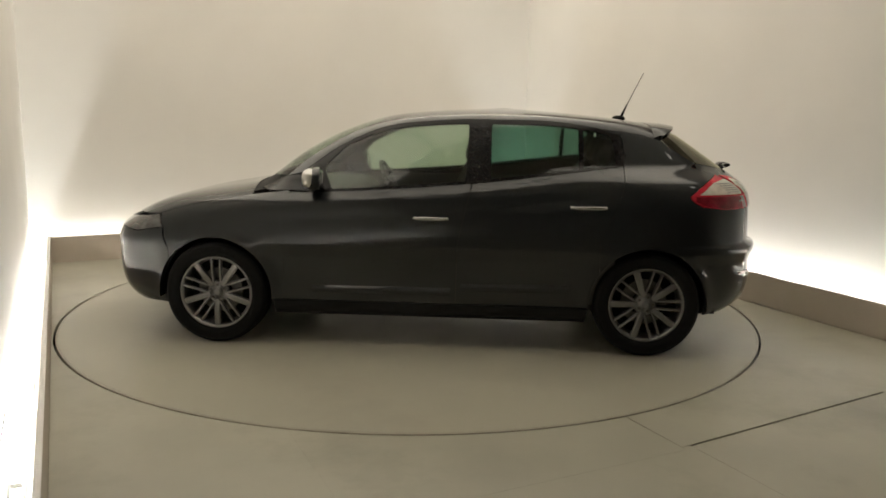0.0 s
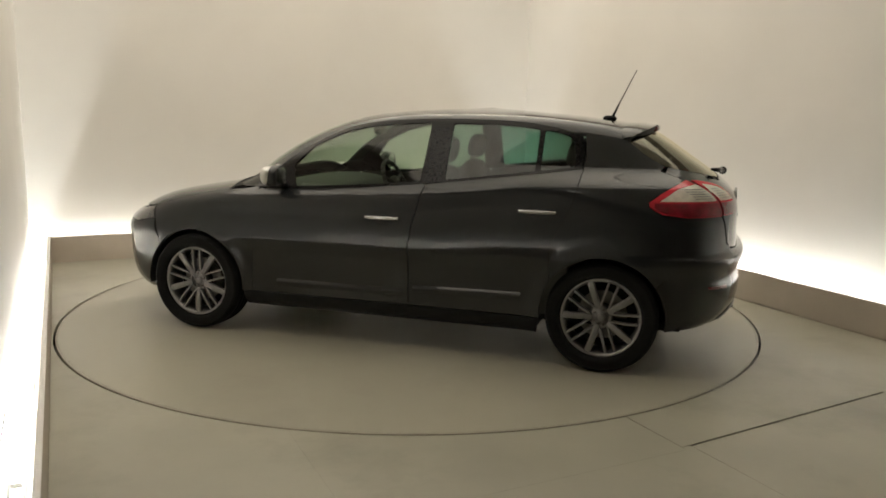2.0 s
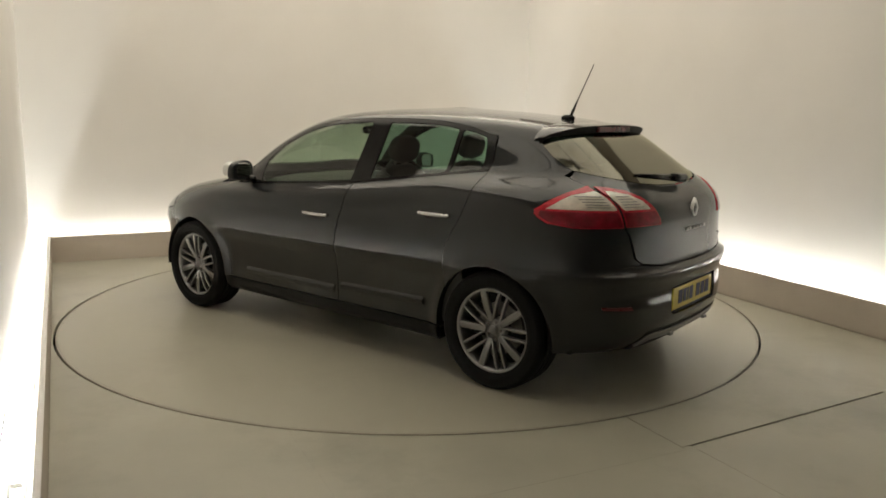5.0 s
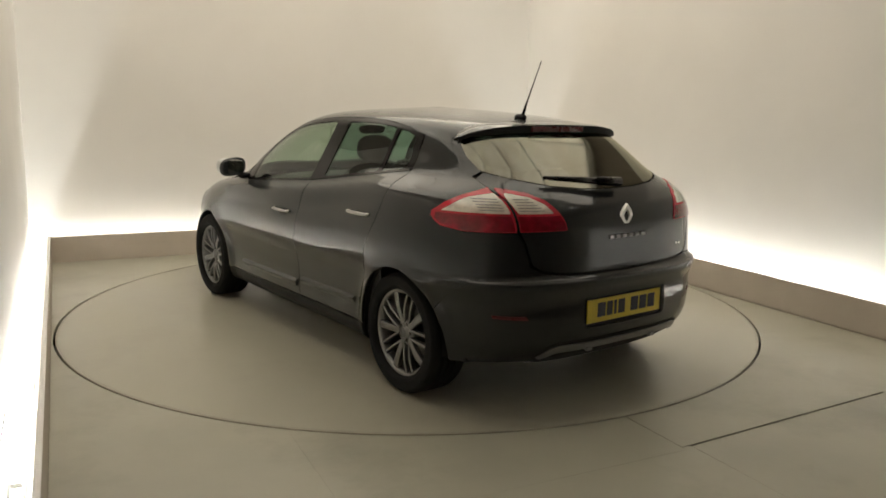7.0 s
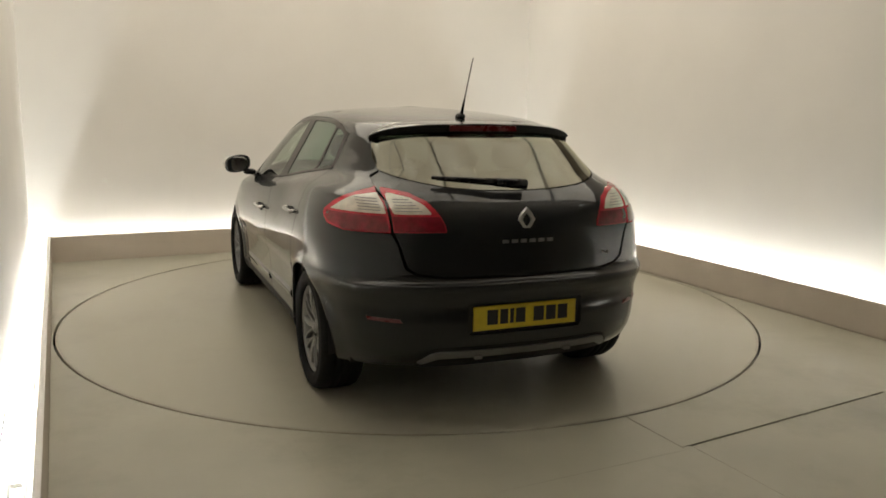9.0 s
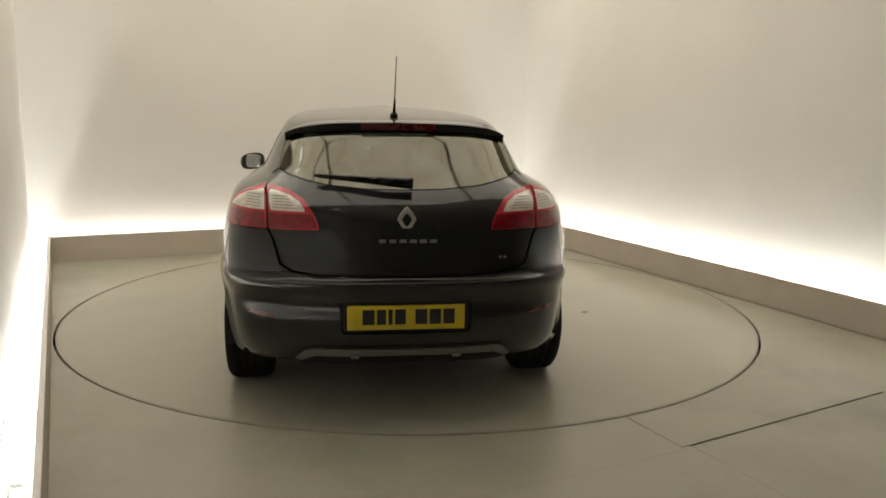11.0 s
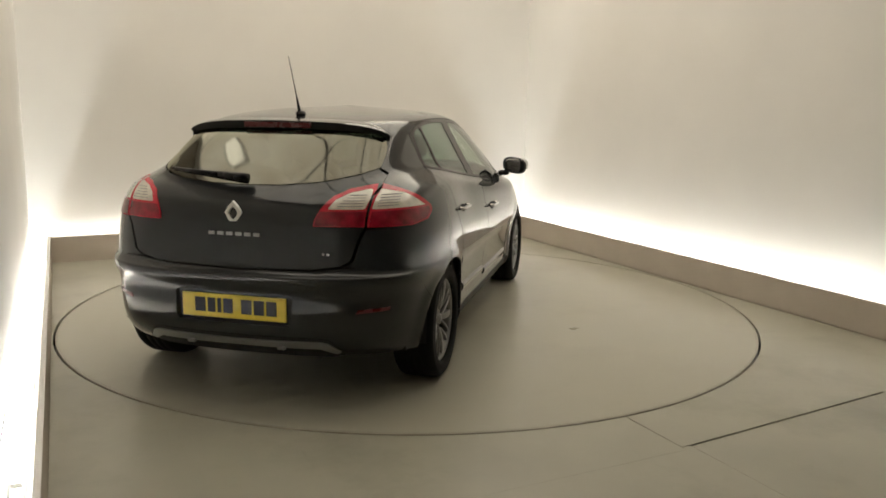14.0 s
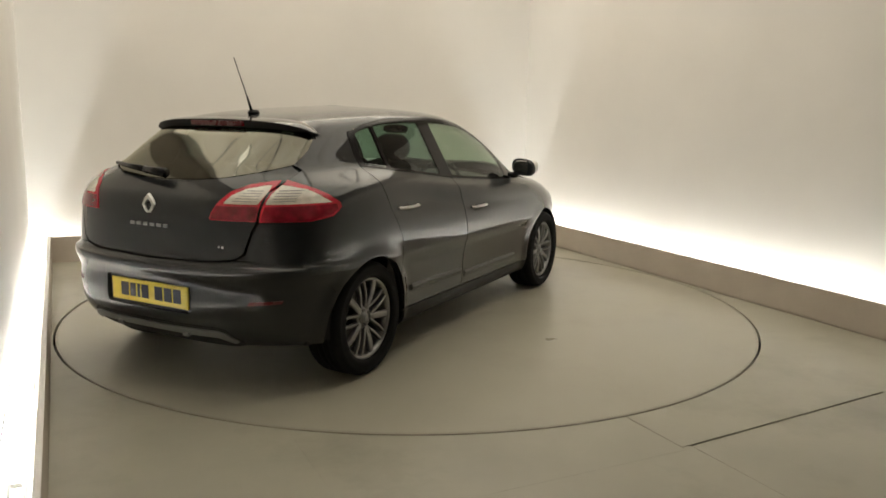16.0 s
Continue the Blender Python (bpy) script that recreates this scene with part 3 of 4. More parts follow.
# ---------------------------------------------------------------- body
def build_body(car):
    z_of = lambda f, xs: [(x, float(f(x))) for x in xs]
    # bonnet, windscreen, roof
    xs = np.linspace(1.10, 1.72, 14)
    side = [(float(x), float(side_y(x, BONNET_EDGE(x)))) for x in xs]
    nose = [tuple(p[:2]) for p in hull(np.linspace(s_of_x(1.74, .782, True), 0, 12), np.linspace(.782, .752, 12), True)]
    rear = [(1.155 - .055 * (y / .74) ** 2, y) for y in np.linspace(0, side[0][1] - .02, 8)]
    half = rear + side + nose[1:]
    outline = half + [(x, -y) for x, y in half[::-1] if abs(y) > 1e-6]
    part("bonnet", panel(outline, on_top()), M_PAINT, car, "smooth dark grey bonnet")
    part("cowl", panel([(1.16 - .055 * (y / .74) ** 2, y) for y in np.linspace(-.72, .72, 15)] + [(1.045 - .11 * (y / .74) ** 2, y) for y in np.linspace(.72, -.72, 15)], on_top(-.008)), M_PLASTIC, car, "black plastic scuttle panel")
    zs = np.linspace(1.035, 1.392, 14)
    edge = []
    for z in zs:
        c = float(MID(z))
        x = c + .86 * (float(NOSE(z)) - c)
        edge.append((x, float(side_y(x, z))))
    base = [tuple(p[:2]) for p in hull(np.linspace(0, s_of_x(edge[0][0], 1.035, True), 10), np.full(10, 1.035), True)]
    head = [(edge[-1][0] + (.405 - edge[-1][0]) * (1 - (y / edge[-1][1]) ** 2), y) for y in np.linspace(edge[-1][1], 0, 8)]
    half = base[:-1] + edge + head[1:]
    part("windscreen", panel(half + [(x, -y) for x, y in half[::-1] if abs(y) > 1e-6], on_top(), deep=.005), M_GLASS, car, "raked windscreen of clear glass")
    xs = np.linspace(.235, -1.40, 34)
    mid_z = lambda x: float(DLO_TOP(x)) + .012 + .5 * (float(top_z(x, 0)) - float(DLO_TOP(x)) - .012)
    rail = [(float(x), float(side_y(x, mid_z(x)))) for x in xs]
    f = [(edge[-1][0] + .005 + (.40 - edge[-1][0]) * (1 - (y / edge[-1][1]) ** 2), y) for y in np.linspace(0, edge[-1][1], 8)]
    r = [(-1.40, y) for y in np.linspace(rail[-1][1], 0, 8)]
    half = f + rail + r[1:]
    full = half + [(x, -y) for x, y in half[::-1] if abs(y) > 1e-6]
    part("roof", panel(full, on_top(), gap=0), M_PAINT, car, "dark grey curved roof")
    part("headliner", panel([(x * .97, y * .86) for x, y in full], on_top(-.035), step=.06, deep=0), M_LINER, car, "grey cloth headliner")
    # spoiler over the rear window
    tip_z = curve([0, .30, .45, .53, .57, .602], [1.388, 1.381, 1.366, 1.348, 1.332, 1.305])
    top, face, under = [], [], []
    for y in np.linspace(-.580, .580, 45):
        k = abs(y) / .588
        x0 = -1.36
        z0, z1 = float(top_z(x0, y)) + .003, float(tip_z(abs(y)))
        tip, tall = -1.530 + .115 * k**5, .046 * (1 - k**5) + .005
        top.append([(x0 + (tip - x0) * t, y, z0 + (z1 - z0) * t + .006 * math.sin(math.pi * t)) for t in np.linspace(0, 1, 8)])
        face.append([(tip, y, z1), (tip + .004, y, z1 - tall * .4), (tip + .020, y, z1 - tall)])
        under.append([(tip + .020, y, z1 - tall), (-1.40, y, min(z1 - tall + .02, float(top_z(-1.40, y)) - .012))])
    spoiler = part("spoiler", grid_mesh(top), M_PAINT, car, "dark grey roof spoiler above the rear window", smooth=True)
    part("spoiler_lip", grid_mesh(face), M_PLASTIC, spoiler, "black rear lip of the spoiler", smooth=True)
    part("spoiler_underside", grid_mesh(under), M_PLASTIC, spoiler, "", smooth=True)
    part("brake_light", boxed(-1.541, -1.516, -.19, .19, 1.350, 1.378, .003), M_RED_DARK, spoiler, "narrow red high-level brake light")
    for s in (1, -1):
        S = on_side(s)
        wing = [(.905, .288), (.866, .958)] + z_of(BONNET_EDGE, np.linspace(.95, 1.70, 10)) + [(1.665, .71), (1.635, .58)] + arch(AXLE, 26, 185)
        part("front_wing", panel(wing, S, step=.02), M_PAINT, car)
        pil = z_of(DLO_TOP, np.linspace(.235, .80, 14)) + [(x, float(z)) for (x, y), z in zip(edge, zs)] + [(.235, mid_z(.235))]
        part("windscreen_pillar", panel(pil, S, step=.014, gap=.0005), M_PAINT, car)
        rail_side = [(float(x), float(DLO_TOP(x)) + .002) for x in xs] + [(float(x), mid_z(x)) for x in xs[::-1]]
        part("roof_rail", panel(rail_side, S, step=.016, gap=0), M_PAINT, car)
        tri = [(.866, .958), (.72, .957), (.815, 1.05), (edge[0][0], 1.037), (1.06, .965), (1.0, .952)]
        part("wing_corner", panel(tri, S, step=.03), M_BLACK, car)
        # doors with their windows
        front = [(.905, .288), (.87, .945)] + z_of(BELT, np.linspace(.72, -.252, 8)) + [(-.20, .80), (-.172, .66), (-.165, .288)]
        fd = part("front_door", panel(rounded(front, .02), S, step=.02), M_PAINT, car, "dark grey front door")
        back = [(-.169, .288), (-.176, .66), (-.204, .80), (-.256, 1.021)] + z_of(BELT, np.linspace(-.4, -1.165, 7)) + REAR_EDGE + arch(-AXLE, 33, -4, 12)
        rd = part("rear_door", panel(rounded(back, .004), S, step=.02), M_PAINT, car, "dark grey rear door")
        # the sill's shade is put into its near-black colour
        part("sill", panel([(.96, .284), (-.97, .284), (-.955, .19), (.955, .19)], S), M_SILL_SHADE, car, "body-coloured lower sill, painted black for the shade on it")
        outline = z_of(BELT, np.linspace(.735, -1.165, 20)) + [(-1.172, 1.20), (-1.15, 1.318)] + z_of(DLO_TOP, np.linspace(-1.14, .815, 40))
        g1 = [(.60, float(BELT(.60)) + .014)] + z_of(lambda x: BELT(x) + .014, np.linspace(.4, -.215, 5)) + z_of(lambda x: DLO_TOP(x) - .022, np.linspace(-.225, .55, 14)) + [(.66, 1.10)]
        g2 = z_of(lambda x: BELT(x) + .014, np.linspace(-.365, -.895, 5)) + z_of(lambda x: DLO_TOP(x) - .022, np.linspace(-.895, -.365, 8))
        g3 = z_of(lambda x: BELT(x) + .014, np.linspace(-.925, -1.115, 3)) + [(-1.12, 1.20), (-1.105, 1.27)] + z_of(lambda x: DLO_TOP(x) - .022, np.linspace(-1.09, -.925, 3))
        part("window_frame", panel(outline, on_side(s, -.003), holes=[rounded(g, .02) for g in (g1, g2, g3)]), M_BLACK, car, "black window surround")
        part("window_pane", panel(rounded(g1, .02), on_side(s, -.006), gap=-.004, deep=.004, step=.022), M_GLASS, fd, "clear green-tinted side window")
        part("window_pane", panel(rounded(g2, .02), on_side(s, -.006), gap=-.004, deep=.004, step=.022), M_GLASS_DARK, rd, "dark green-tinted side window")
        part("quarter_pane", panel(rounded(g3, .02), on_side(s, -.006), gap=-.004, deep=.004, step=.022), M_GLASS_DARK, rd, "small fixed tinted pane")
        strip = [(.70, float(BELT(.70)) + .002)] + z_of(lambda x: BELT(x) + .002, np.linspace(.5, -1.16, 16)) + z_of(lambda x: BELT(x) + .013, np.linspace(-1.16, .70, 16))
        part("belt_moulding", panel(strip, on_side(s, .004), gap=0, deep=.006), M_BLACK, car, "black strip under the windows")
        for door, x0, x1, z0, z1 in ((fd, .72, -.135, .368, .372), (rd, -.20, -.86, .400, .412)):
            rows = [[(x, s * (float(side_y(x, z)) + o), z) for x, z in ((x0 + (x1 - x0) * t, z0 + (z1 - z0) * t + dz) for t in np.linspace(0, 1, 24))] for dz, o in ((.018, -.002), (.004, .009), (-.002, .0125), (-.010, .013), (-.030, .008), (-.036, -.003))]
            part("door_moulding", grid_mesh(rows), M_PAINT, door, "body-coloured rubbing strip")
        for door, hx, hz in ((fd, -.013, .818), (rd, -.945, .902)):
            y = float(side_y(hx, hz))
            bm = bmesh.new()
            blob(bm, (hx, s * (y + .030), hz), (.104, .009, .0105), 3.2, 24)
            for e in (-.095, .095):
                blob(bm, (hx + e, s * (y + .013), hz), (.016, .020, .0105), 3, 12)
            part("door_handle", bm, M_CHROME, door, "chrome pull handle", smooth=True)
            # dark bulge stands in for the shaded hollow behind the handle
            part("handle_hollow_shade", blob(bmesh.new(), (hx, s * (y + .001), hz - .016), (.070, .006, .032), 2.2, 24), M_INNER, door, "", smooth=True)
        # rear quarter
        a_end = 180 - 33
        quarter = hp(("x", -1.17, 1.146), ("x", -1.177, 1.20), ("x", -1.156, 1.325)) + hp(*[("x", float(x), float(DLO_TOP(x)) + .011) for x in np.linspace(-1.17, -1.40, 6)])
        quarter += hp(("y", .572, 1.289), ("y", .592, 1.23), ("y", .596, 1.180), ("y", .597, 1.161), ("y", .636, 1.136), *LAMP_TOP[::-1], *LAMP_FOOT, ("y", .640, .899), ("y", .617, .86), ("y", .600, .80), ("y", .585, .742), ("y", .535, .714))
        quarter += hp(("x", -1.93, .702), ("x", -1.80, .69), ("x", -1.70, .60))
        quarter += hp(*[("x", x, z) for x, z in arch(-AXLE, 147, 34, 26)])
        quarter += hp(*[("x", x - .002, z) for x, z in REAR_EDGE[::-1]])
        quarter = [(s * u, v) for u, v in quarter]
        part("rear_wing", panel(quarter, on_hull(), step=.017), M_PAINT, car)
        # tail lamps: one on the wing, one on the tailgate
        lamp = hp(*LAMP_TOP, ("y", .642, 1.04), ("y", .638, .901), *LAMP_FOOT[::-1])
        m = lambda pts: [(s * u, v) for u, v in pts]
        clear = m(rounded(hp(("x", -1.60, .984), ("x", -1.66, 1.028), ("x", -1.695, 1.050), ("y", .655, 1.072), ("y", .652, 1.04), ("y", .648, .984)), .01))
        tl = part("tail_light", panel(m(lamp), on_hull(out=.004), step=.018, holes=[clear]), M_RED, car, "red and clear wraparound tail light")
        part("clear_lens", panel(clear, on_hull(out=.004), step=.018, gap=.0005, deep=.004), M_CLEAR, tl, "clear ribbed upper lens")
        foot = m(hp(("x", -1.575, .975), ("y", .650, .975), ("y", .644, .905), ("x", -1.75, .901), ("x", -1.62, .925), ("x", -1.575, .948)))
        part("red_lens", panel(foot, on_hull(out=.0055), step=.02, gap=.001, deep=.003), M_CRIMSON, tl, "deep red lower lens")
        inner = rounded(hp(("y", .628, .903), ("y", .632, 1.04), ("y", .634, 1.092), ("y", .60, 1.088), ("y", .53, 1.074), ("y", .47, 1.042), ("y", .43, .99), ("y", .404, .94), ("y", .398, .905)), .008)
        clear = m(rounded(hp(("y", .620, .984), ("y", .624, 1.072), ("y", .60, 1.069), ("y", .535, 1.054), ("y", .487, 1.026), ("y", .458, .984)), .01))
        tg = part("tailgate_light", panel(m(inner), on_hull(out=.005), step=.018, holes=[clear]), M_RED, car, "red and clear tail light on the tailgate")
        part("clear_lens", panel(clear, on_hull(out=.005), step=.018, gap=.0005, deep=.004), M_CLEAR, tg, "clear ribbed upper lens")
        foot = m(hp(("y", .624, .907), ("y", .626, .975), ("y", .428, .975), ("y", .410, .94), ("y", .405, .909)))
        part("red_lens", panel(foot, on_hull(out=.0065), step=.02, gap=.001, deep=.003), M_CRIMSON, tg, "deep red lower lens")
        for lampob, y0, y1 in ((tl, .668, .745), (tg, .500, .612)):
            for zz in (.996, 1.008, 1.020, 1.032, 1.044):
                q = hp(("y", y0 + (zz - .996) * .9 * (lampob is tg), zz), ("y", y1, zz), ("y", y1, zz + .0022), ("y", y0 + (zz - .996) * .9 * (lampob is tg), zz + .0022))
                part("lens_rib", panel([(s * u, v) for u, v in q], on_hull(out=.006), gap=0, step=.02, deep=.002), M_ALLOY_DARK, lampob)
        head = hp(("x", 1.703, .784), ("x", 1.80, .766), ("x", 1.92, .752), ("y", .50, .738), ("y", .52, .69), ("x", 1.86, .675), ("x", 1.668, .712), front=True)
        part("headlight", panel([(s * u, v) for u, v in head], on_hull(True, .003), step=.025), M_HEAD, car, "swept-back clear headlight")
        refl = hp(("y", .60, .492), ("y", .735, .50), ("y", .74, .515), ("y", .61, .510))
        part("reflector", panel([(s * u, v) for u, v in refl], on_hull(out=.004), gap=0, step=.02, deep=.006), M_RED_DARK, car, "small red bumper reflector")
        # door mirror
        bm = blob(bmesh.new(), (.675, s * .945, 1.045), (.060, .092, .064), 2.7, 28)
        for v in bm.verts:
            k = (v.co.x - .675) / .060
            v.co.z = 1.045 + (v.co.z - 1.045) * (1 - .22 * max(0, k)) - .010 * (abs(v.co.y) - .945) / .09
            v.co.y = s * (.945 + (abs(v.co.y) - .945) * (1 - .12 * max(0, k)))
            if k < -.55:
                v.co.x = .675 - .033 - (abs(v.co.y) - .945) * .12
        mirror = part("door_mirror", bm, M_PAINT, car, "dark grey door mirror", smooth=True)
        gl = blob(bmesh.new(), (.640, s * .948, 1.045), (.004, .076, .050), 3, 24)
        part("mirror_glass", gl, M_CHROME, mirror, "mirror glass", smooth=True)
        part("mirror_foot", blob(bmesh.new(), (.685, s * .858, .985), (.045, .045, .022), 2.6, 18), M_BLACK, mirror, "", smooth=True)
        part("mirror_cap", blob(bmesh.new(), (.699, s * .953, 1.046), (.042, .094, .058), 2.7, 24), M_BADGE, mirror, "silver mirror cap", smooth=True)
        # dark liners behind panels and round the wheels
        ring = lambda c: [(c + .360 * math.cos(radians(a)), .316 + .360 * math.sin(radians(a))) for a in np.linspace(178, 2, 24)]
        liner = [(1.84, .31), (1.82, .72), (.9, .92), (0, .965), (-1.15, 1.06), (-1.74, .88), (-1.74, .31)] + [(c + .0, z) for c, z in ring(-AXLE)] + [(-.955, .21), (.955, .21)] + ring(AXLE)
        part("inner_side", panel(liner, on_side(s, -.035), step=.05, deep=0), M_INNER, car)
        for c in (AXLE, -AXLE):
            rows = [[(c + .358 * math.cos(radians(a)), s * y, .316 + .358 * math.sin(radians(a))) for a in np.linspace(-6, 186, 30)] for y in (.52, .70, .868)]
            part("wheel_arch_liner", grid_mesh(rows), M_PLASTIC, car, "", smooth=True)
            part("wheel_arch_back", slab_xz([(c + .358 * math.cos(radians(a)), .316 + .358 * math.sin(radians(a))) for a in np.linspace(-6, 186, 30)], s * .52), M_INNER, car)
    # bumpers
    rb = [(0.0, .262)] + hp(("y", .50, .262), ("x", -1.93, .262), ("x", -1.80, .258), ("x", -1.668, .255)) + hp(*[("x", x, z) for x, z in arch(-AXLE, 190, 147, 10)][1:]) + hp(("x", -1.70, .602), ("x", -1.80, .692), ("x", -1.93, .704), ("y", .535, .708), ("y", .40, .693)) + [(0.0, .684)]
    sn = s_of_y(.305, .50)
    nich = rounded([(-sn, .424), (sn, .424), (sn, .578), (-sn, .578)], .025)
    bumper = part("rear_bumper", panel(both(rb), on_hull(), holes=[nich], step=.016), M_PAINT, car, "dark grey rear bumper")
    bm = bmesh.new()
    rim = [tuple(p) for p in on_hull()(resample(nich, .03))]
    a = [bm.verts.new(p) for p in rim]
    b = [bm.verts.new((-2.046, p[1] * .97, p[2] * .98 + .010)) for p in rim]
    for i in range(len(a)):
        bm.faces.new((a[i], a[(i + 1) % len(a)], b[(i + 1) % len(a)], b[i]))
    bm.faces.new(b)
    bmesh.ops.recalc_face_normals(bm, faces=bm.faces)
    part("plate_recess", bm, M_PAINT, bumper)
    plate = part("number_plate", boxed(-2.058, -2.049, -.275, .275, .440, .558, .004), M_PLATE, car, "yellow rear number plate with dark marks")
    y = .205
    for w in (.056, .042, .020, .050, None, .056, .054, .054):
        if w:
            part("plate_mark", boxed(-2.0605, -2.058, y - w, y, .466, .538, .001), M_MARK, plate)
            y -= w + .011
        else:
            y -= .034
    low = [(0.0, .245)] + hp(("y", .46, .245), ("y", .52, .262), ("y", .53, .290), ("y", .475, .355), ("y", .43, .366)) + [(0.0, .366)]
    part("bumper_insert", panel(both(low), on_hull(out=.003), gap=0, deep=.02), M_PLASTIC, car, "black textured lower bumper insert")
    trim = [(0.0, .315)] + hp(("y", .425, .313), ("y", .49, .282), ("y", .515, .292), ("y", .47, .340), ("y", .43, .350)) + [(0.0, .346)]
    part("diffuser_trim", panel(both(trim), on_hull(out=.010), gap=0, step=.025, deep=.012), M_SILVER, car, "silver trim bar under the rear bumper")
    for s in (1, -1):
        part("trim_tab", boxed(-2.052, -2.03, s * .24 - .02, s * .24 + .02, .300, .318, .004), M_SILVER, car)
    part("exhaust", rod(bmesh.new(), (-1.75, .42, .235), (-1.80, .42, .232), .03, n=20), M_STEEL, car, "steel exhaust tailpipe", smooth=True)
    fb = [(0.0, .20)] + hp(("x", 1.95, .20), ("x", 1.66, .22), front=True) + hp(*[("x", x, z) for x, z in arch(AXLE, -12, 26, 8)], front=True) + hp(("x", 1.638, .58), ("x", 1.666, .709), ("x", 1.86, .672), ("y", .52, .687), ("y", .49, .738), front=True) + [(0.0, .745)]
    part("front_bumper", panel(both(fb), on_hull(True)), M_PAINT, car, "dark grey front bumper")
    # tailgate and rear window
    gate = [(0.0, .690)] + hp(("y", .40, .699), ("y", .525, .717), ("y", .572, .745), ("y", .588, .80), ("y", .606, .86), ("y", .630, .902), ("y", .638, 1.06), ("y", .637, 1.128), ("y", .594, 1.158), ("y", .54, 1.135), ("y", .36, 1.098), ("y", .18, 1.082)) + [(0.0, 1.078)]
    tailgate = part("tailgate", panel(both(gate), on_hull()), M_PAINT, car, "dark grey tailgate with a shallow crease")
    pane = [(0.0, 1.082)] + hp(("y", .18, 1.086), ("y", .36, 1.102), ("y", .54, 1.139), ("y", .605, 1.168), ("y", .604, 1.23), ("y", .585, 1.29), ("y", .555, 1.335), ("y", .40, 1.36)) + [(0.0, 1.368)]
    part("rear_window", panel(both(pane), on_hull(out=-.002), deep=.005), M_GLASS_REAR, car, "dark tinted rear window")
    arm = bmesh.new()
    p0, p1 = Vector((-1.925, .0, 1.112)), Vector((-1.865, .40, 1.138))
    rod(arm, p0 + Vector((-.02, -.035, .0)), p0 + Vector((-.014, .12, .012)), .026, .020, 10)
    rod(arm, p0 + Vector((-.016, .10, .010)), p1 + Vector((-.016, 0, .004)), .019, .010, 8)
    rod(arm, p0 + Vector((-.006, .08, .014)), p1 + Vector((-.003, .02, .006)), .011, .008, 8)
    part("wiper", arm, M_BLACK, car, "black rear wiper", smooth=True)
    # badge and lettering as plain shapes
    def gate_x(y, z):
        return float(hull(np.array([s_of_y(y, z)]), np.array([z]))[0][0])
    bm = bmesh.new()
    zc, xb = .955, gate_x(0, .958)
    ring = lambda k, x: [bm.verts.new((x, k * .046 * a, zc + k * .060 * b)) for a, b in ((0, -1), (.58, -.56), (1, 0), (.58, .56), (0, 1), (-.58, .56), (-1, 0), (-.58, -.56))]
    r0, r1, r2, r3 = ring(1, xb + .004), ring(.93, xb - .010), ring(.55, xb - .010), ring(.48, xb + .002)
    for A, B in ((r0, r1), (r1, r2), (r2, r3)):
        for i in range(8):
            bm.faces.new((A[i], A[(i + 1) % 8], B[(i + 1) % 8], B[i]))
    bmesh.ops.recalc_face_normals(bm, faces=bm.faces)
    part("badge", bm, M_BADGE, tailgate, "chrome diamond badge")
    for k in range(6):
        yy = .128 - k * .047
        xx = gate_x(abs(yy - .016), .853)
        part("badge_mark", boxed(xx - .006, xx + .004, yy - .032, yy, .848, .864, .001), M_SILVER, tailgate)
    for k in range(3):
        xx = gate_x(.46, .775)
        part("badge_mark", boxed(xx - .004, xx + .010, -.43 - k * .024, -.415 - k * .024, .768, .780, .001), M_CHROME, tailgate)
    # aerial
    aer = part("aerial", blob(bmesh.new(), (-1.232, 0, float(top_z(-1.232, 0)) + .008), (.045, .022, .020), 2.3, 20), M_BLACK, car, "black roof aerial", smooth=True)
    m = bmesh.new()
    rod(m, (-1.252, 0, 1.44), (-1.285, 0, 1.515), .009, .005, 10)
    rod(m, (-1.285, 0, 1.515), (-1.385, 0, 1.728), .0035, .0025, 8)
    part("aerial_rod", m, M_BLACK, aer, "", smooth=True)
    # underside, inner tail
    part("underbody", boxed(-1.68, 1.90, -.50, .50, .21, .27), M_INNER, car)
    part("underbody_middle", boxed(-.93, .93, -.80, .80, .185, .25), M_INNER, car)
    tail = [(0.0, .27)] + hp(("y", .5, .27), ("x", -1.72, .27), ("x", -1.70, .92), ("y", .60, .95), ("y", .60, 1.13), ("y", .36, 1.06)) + [(0.0, 1.04)]
    part("inner_tail", panel(both(tail), lambda u: on_hull()(u) * np.array([.968, .955, 1.0]), step=.06, deep=0), M_INNER, car)




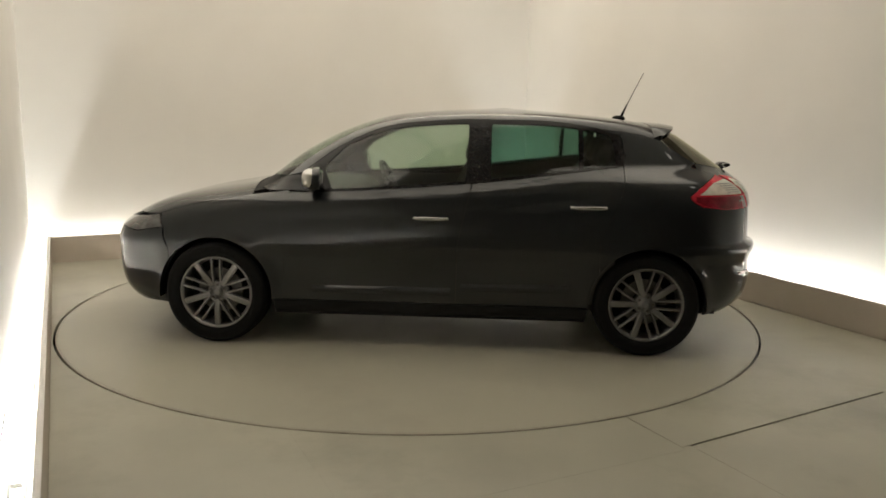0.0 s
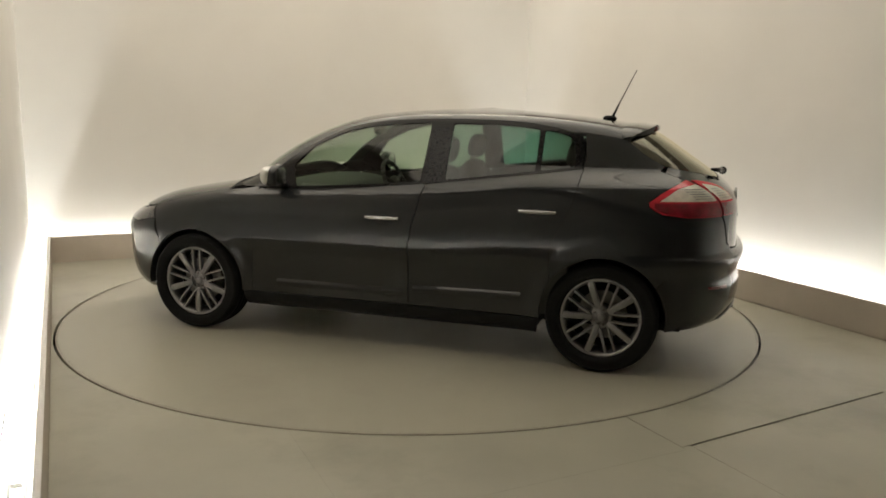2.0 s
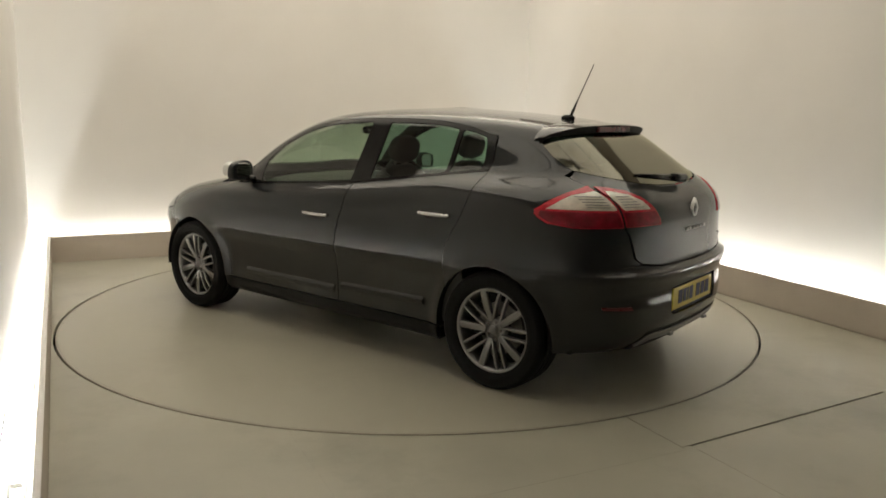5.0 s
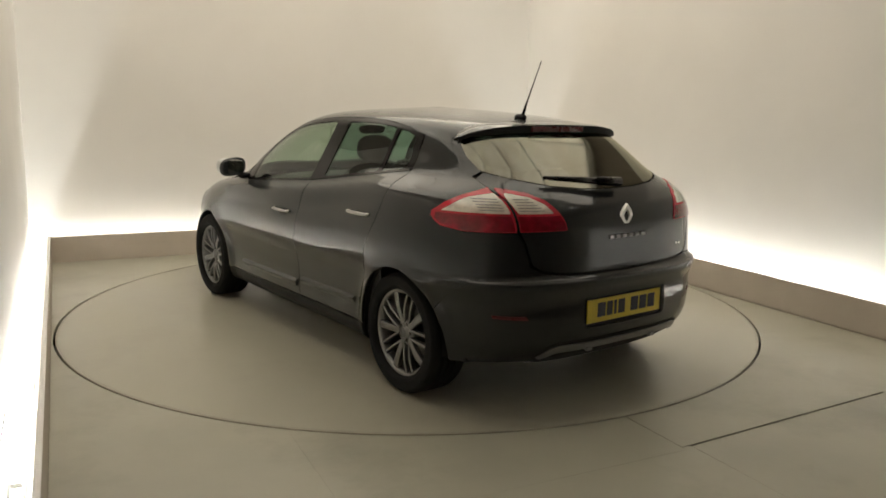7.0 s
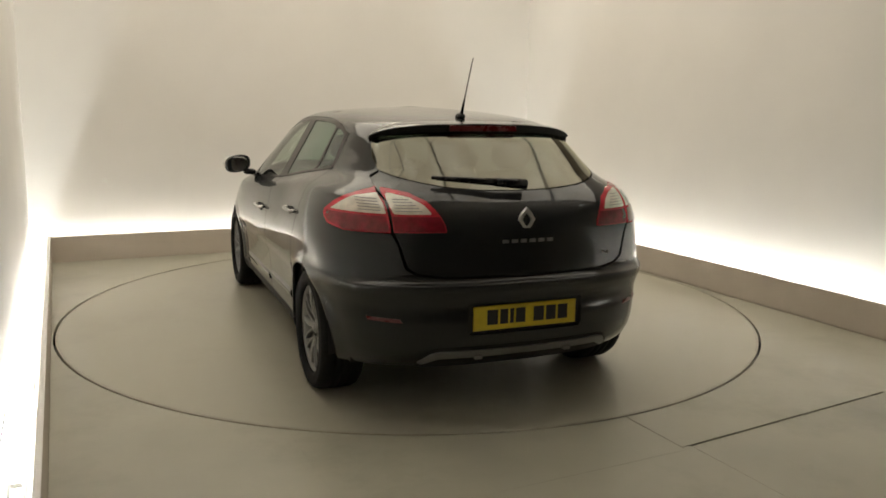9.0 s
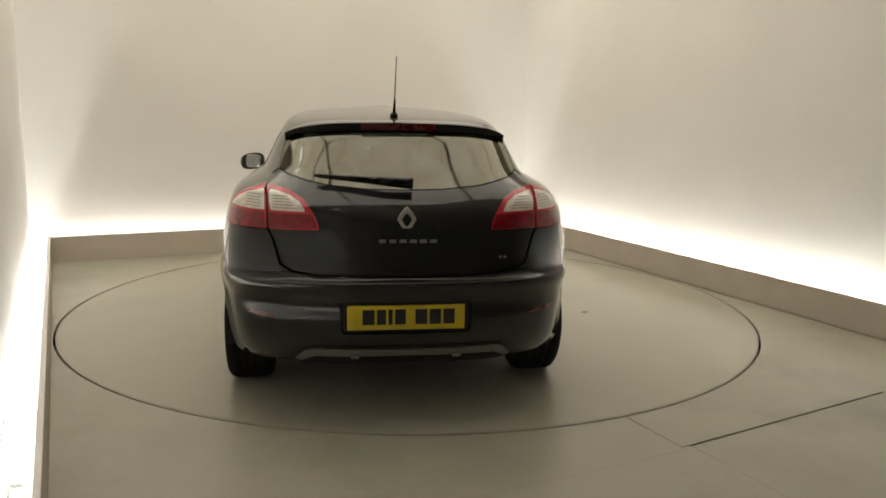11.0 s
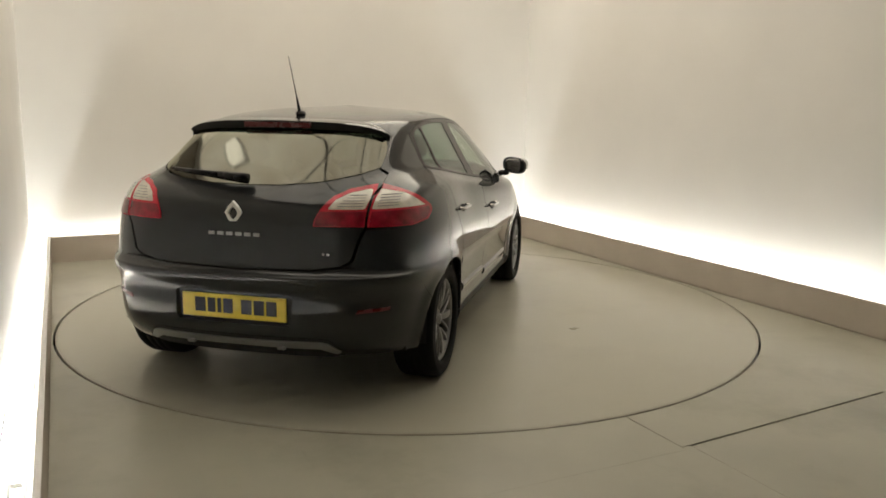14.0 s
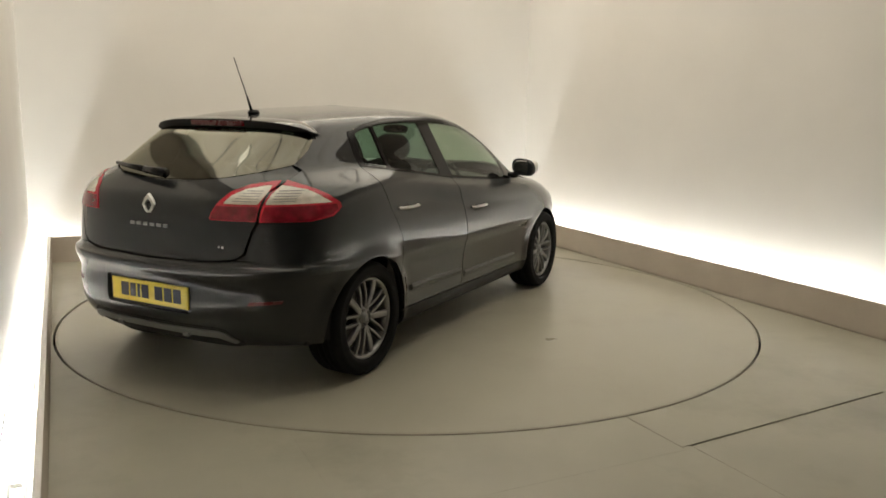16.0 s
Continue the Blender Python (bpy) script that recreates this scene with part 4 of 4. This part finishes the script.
# ---------------------------------------------------------------- cabin
def build_cabin(car):
    def seat(x, y, w, head=True):
        s = part("seat", blob(bmesh.new(), (x + .22, y, .50), (.27, w, .10), 3.4, 24), M_SEAT, car, "dark cloth car seat", smooth=True)
        bm = blob(bmesh.new(), (0, 0, .30), (.085, w, .33), 3.2, 24)
        bmesh.ops.transform(bm, matrix=pose(x - .03, y, .50, 0, -16, 0), verts=bm.verts)
        part("backrest", bm, M_SEAT, s, "", smooth=True)
        if head:
            bm = blob(bmesh.new(), (0, 0, .73), (.055, .125, .085), 2.8, 20)
            bmesh.ops.transform(bm, matrix=pose(x - .03, y, .50, 0, -14, 0), verts=bm.verts)
            part("headrest", bm, M_SEAT, s, "", smooth=True)
            bm = bmesh.new()
            for e in (-.05, .05):
                rod(bm, (x - .165, y + e, 1.08), (x - .195, y + e, 1.19), .006, n=8)
            part("headrest_post", bm, M_STEEL, s, "", smooth=True)
    seat(-.05, .36, .25)
    seat(-.05, -.36, .25)
    seat(-.88, .40, .27)
    seat(-.88, 0.0, .15)
    seat(-.88, -.40, .27)
    part("cabin_floor", boxed(-1.75, .95, -.78, .78, .255, .30), M_INNER, car)
    part("parcel_shelf", boxed(-1.72, -1.14, -.60, .60, .985, 1.0, .004), M_DASH, car, "dark parcel shelf")
    bm = blob(bmesh.new(), (.74, 0, .80), (.30, .74, .185), 3.0, 32)
    part("dashboard", bm, M_DASH, car, "dark grey dashboard", smooth=True)
    wheel = bmesh.new()
    for i in range(28):
        a, b = 2 * math.pi * i / 28, 2 * math.pi * (i + 1) / 28
        rod(wheel, (0, .185 * math.cos(a), .185 * math.sin(a)), (0, .185 * math.cos(b), .185 * math.sin(b)), .016, n=8)
    for a in (20, 160, 270):
        rod(wheel, (0, 0, 0), (0, .18 * math.cos(radians(a)), .18 * math.sin(radians(a))), .022, .014, 8)
    blob(wheel, (0, 0, 0), (.03, .07, .065), 2.4, 16)
    bmesh.ops.transform(wheel, matrix=pose(.38, -.36, .90, 0, 24, 0), verts=wheel.verts)
    part("steering_wheel", wheel, M_DASH, car, "dark steering wheel", smooth=True)
    part("inner_mirror", blob(bmesh.new(), (.36, 0, 1.31), (.018, .11, .032), 2.8, 18), M_BLACK, car, "interior mirror", smooth=True)
    for s in (1, -1):
        rows = [[(x, s * (float(side_y(x, z)) - .055), z) for x in np.linspace(.80, -1.12, 12)] for z in (.30, .6, .85, .96)]
        part("door_trim", grid_mesh(rows), M_DASH, car, "dark inner door trim", smooth=True)


def build_car():
    car = new("car")
    tagged(car, "dark grey five-door hatchback standing on the turntable", "car")
    build_body(car)
    for x, side, turn in ((AXLE, 1, 36), (-AXLE, 1, 18), (AXLE, -1, 21), (-AXLE, -1, 50)):
        build_wheel(car, x, side, turn)
    build_cabin(car)
    return car


def build_turntable():
    table = new("turntable")
    tagged(table, "round beige painted turntable flush with the floor", "turntable")
    deck = [[(r * math.cos(a), r * math.sin(a), z) for a in np.linspace(0, 2 * math.pi, 145)] for r, z in ((.02, .0), (.8, .0), (1.6, .0), (TABLE_R - .022, .0), (TABLE_R - .022, -.05))]
    part("deck", grid_mesh(deck), M_TABLE, table, "worn beige painted deck")
    rows = [[(r * math.cos(a), r * math.sin(a), z) for a in np.linspace(0, 2 * math.pi, 145)] for r, z in ((TABLE_R - .022, -.05), (TABLE_R - .022, -.001), (TABLE_R - .020, .0), (TABLE_R - .008, .0), (TABLE_R - .006, -.002), (TABLE_R - .006, -.05))]
    part("rim", grid_mesh(rows), M_RIM, table, "painted steel edge band of the turntable")
    return table


def build_floor_block():
    block = new("floor_block")
    block.matrix_world = pose(.99, 2.278, 0.001, 0, 0, 60)
    tagged(block, "small dark brown block with a beige top beside the turntable", "block")
    dark = mat("brown_block", (0.075, 0.05, 0.035), 0.6, spread=0.15, scale=20, bump=0.2)
    part("block_body", boxed(0, .27, 0, .12, 0, .09, .004), dark, block)
    part("block_top", boxed(-.003, .273, -.003, .123, .09, .103, .003), M_BOARD, block, "beige painted top board")


turntable = build_turntable()
build_floor_block()
car = build_car()


# ---------------------------------------------------------------- what turns
def motions():
    ts = [t for t, _ in TURNS]
    hs = [h for _, h in TURNS]
    rows_car, rows_table = [], []
    for i in range(33):
        t = i * 0.5
        m = pose(0, 0, 0, 0, 0, float(np.interp(t, ts, hs)))
        rows_car.append((t, m @ pose(CAR_X, CAR_Y, 0)))
        rows_table.append((t, m))
    walk(car, rows_car)
    walk(turntable, rows_table)


motions()
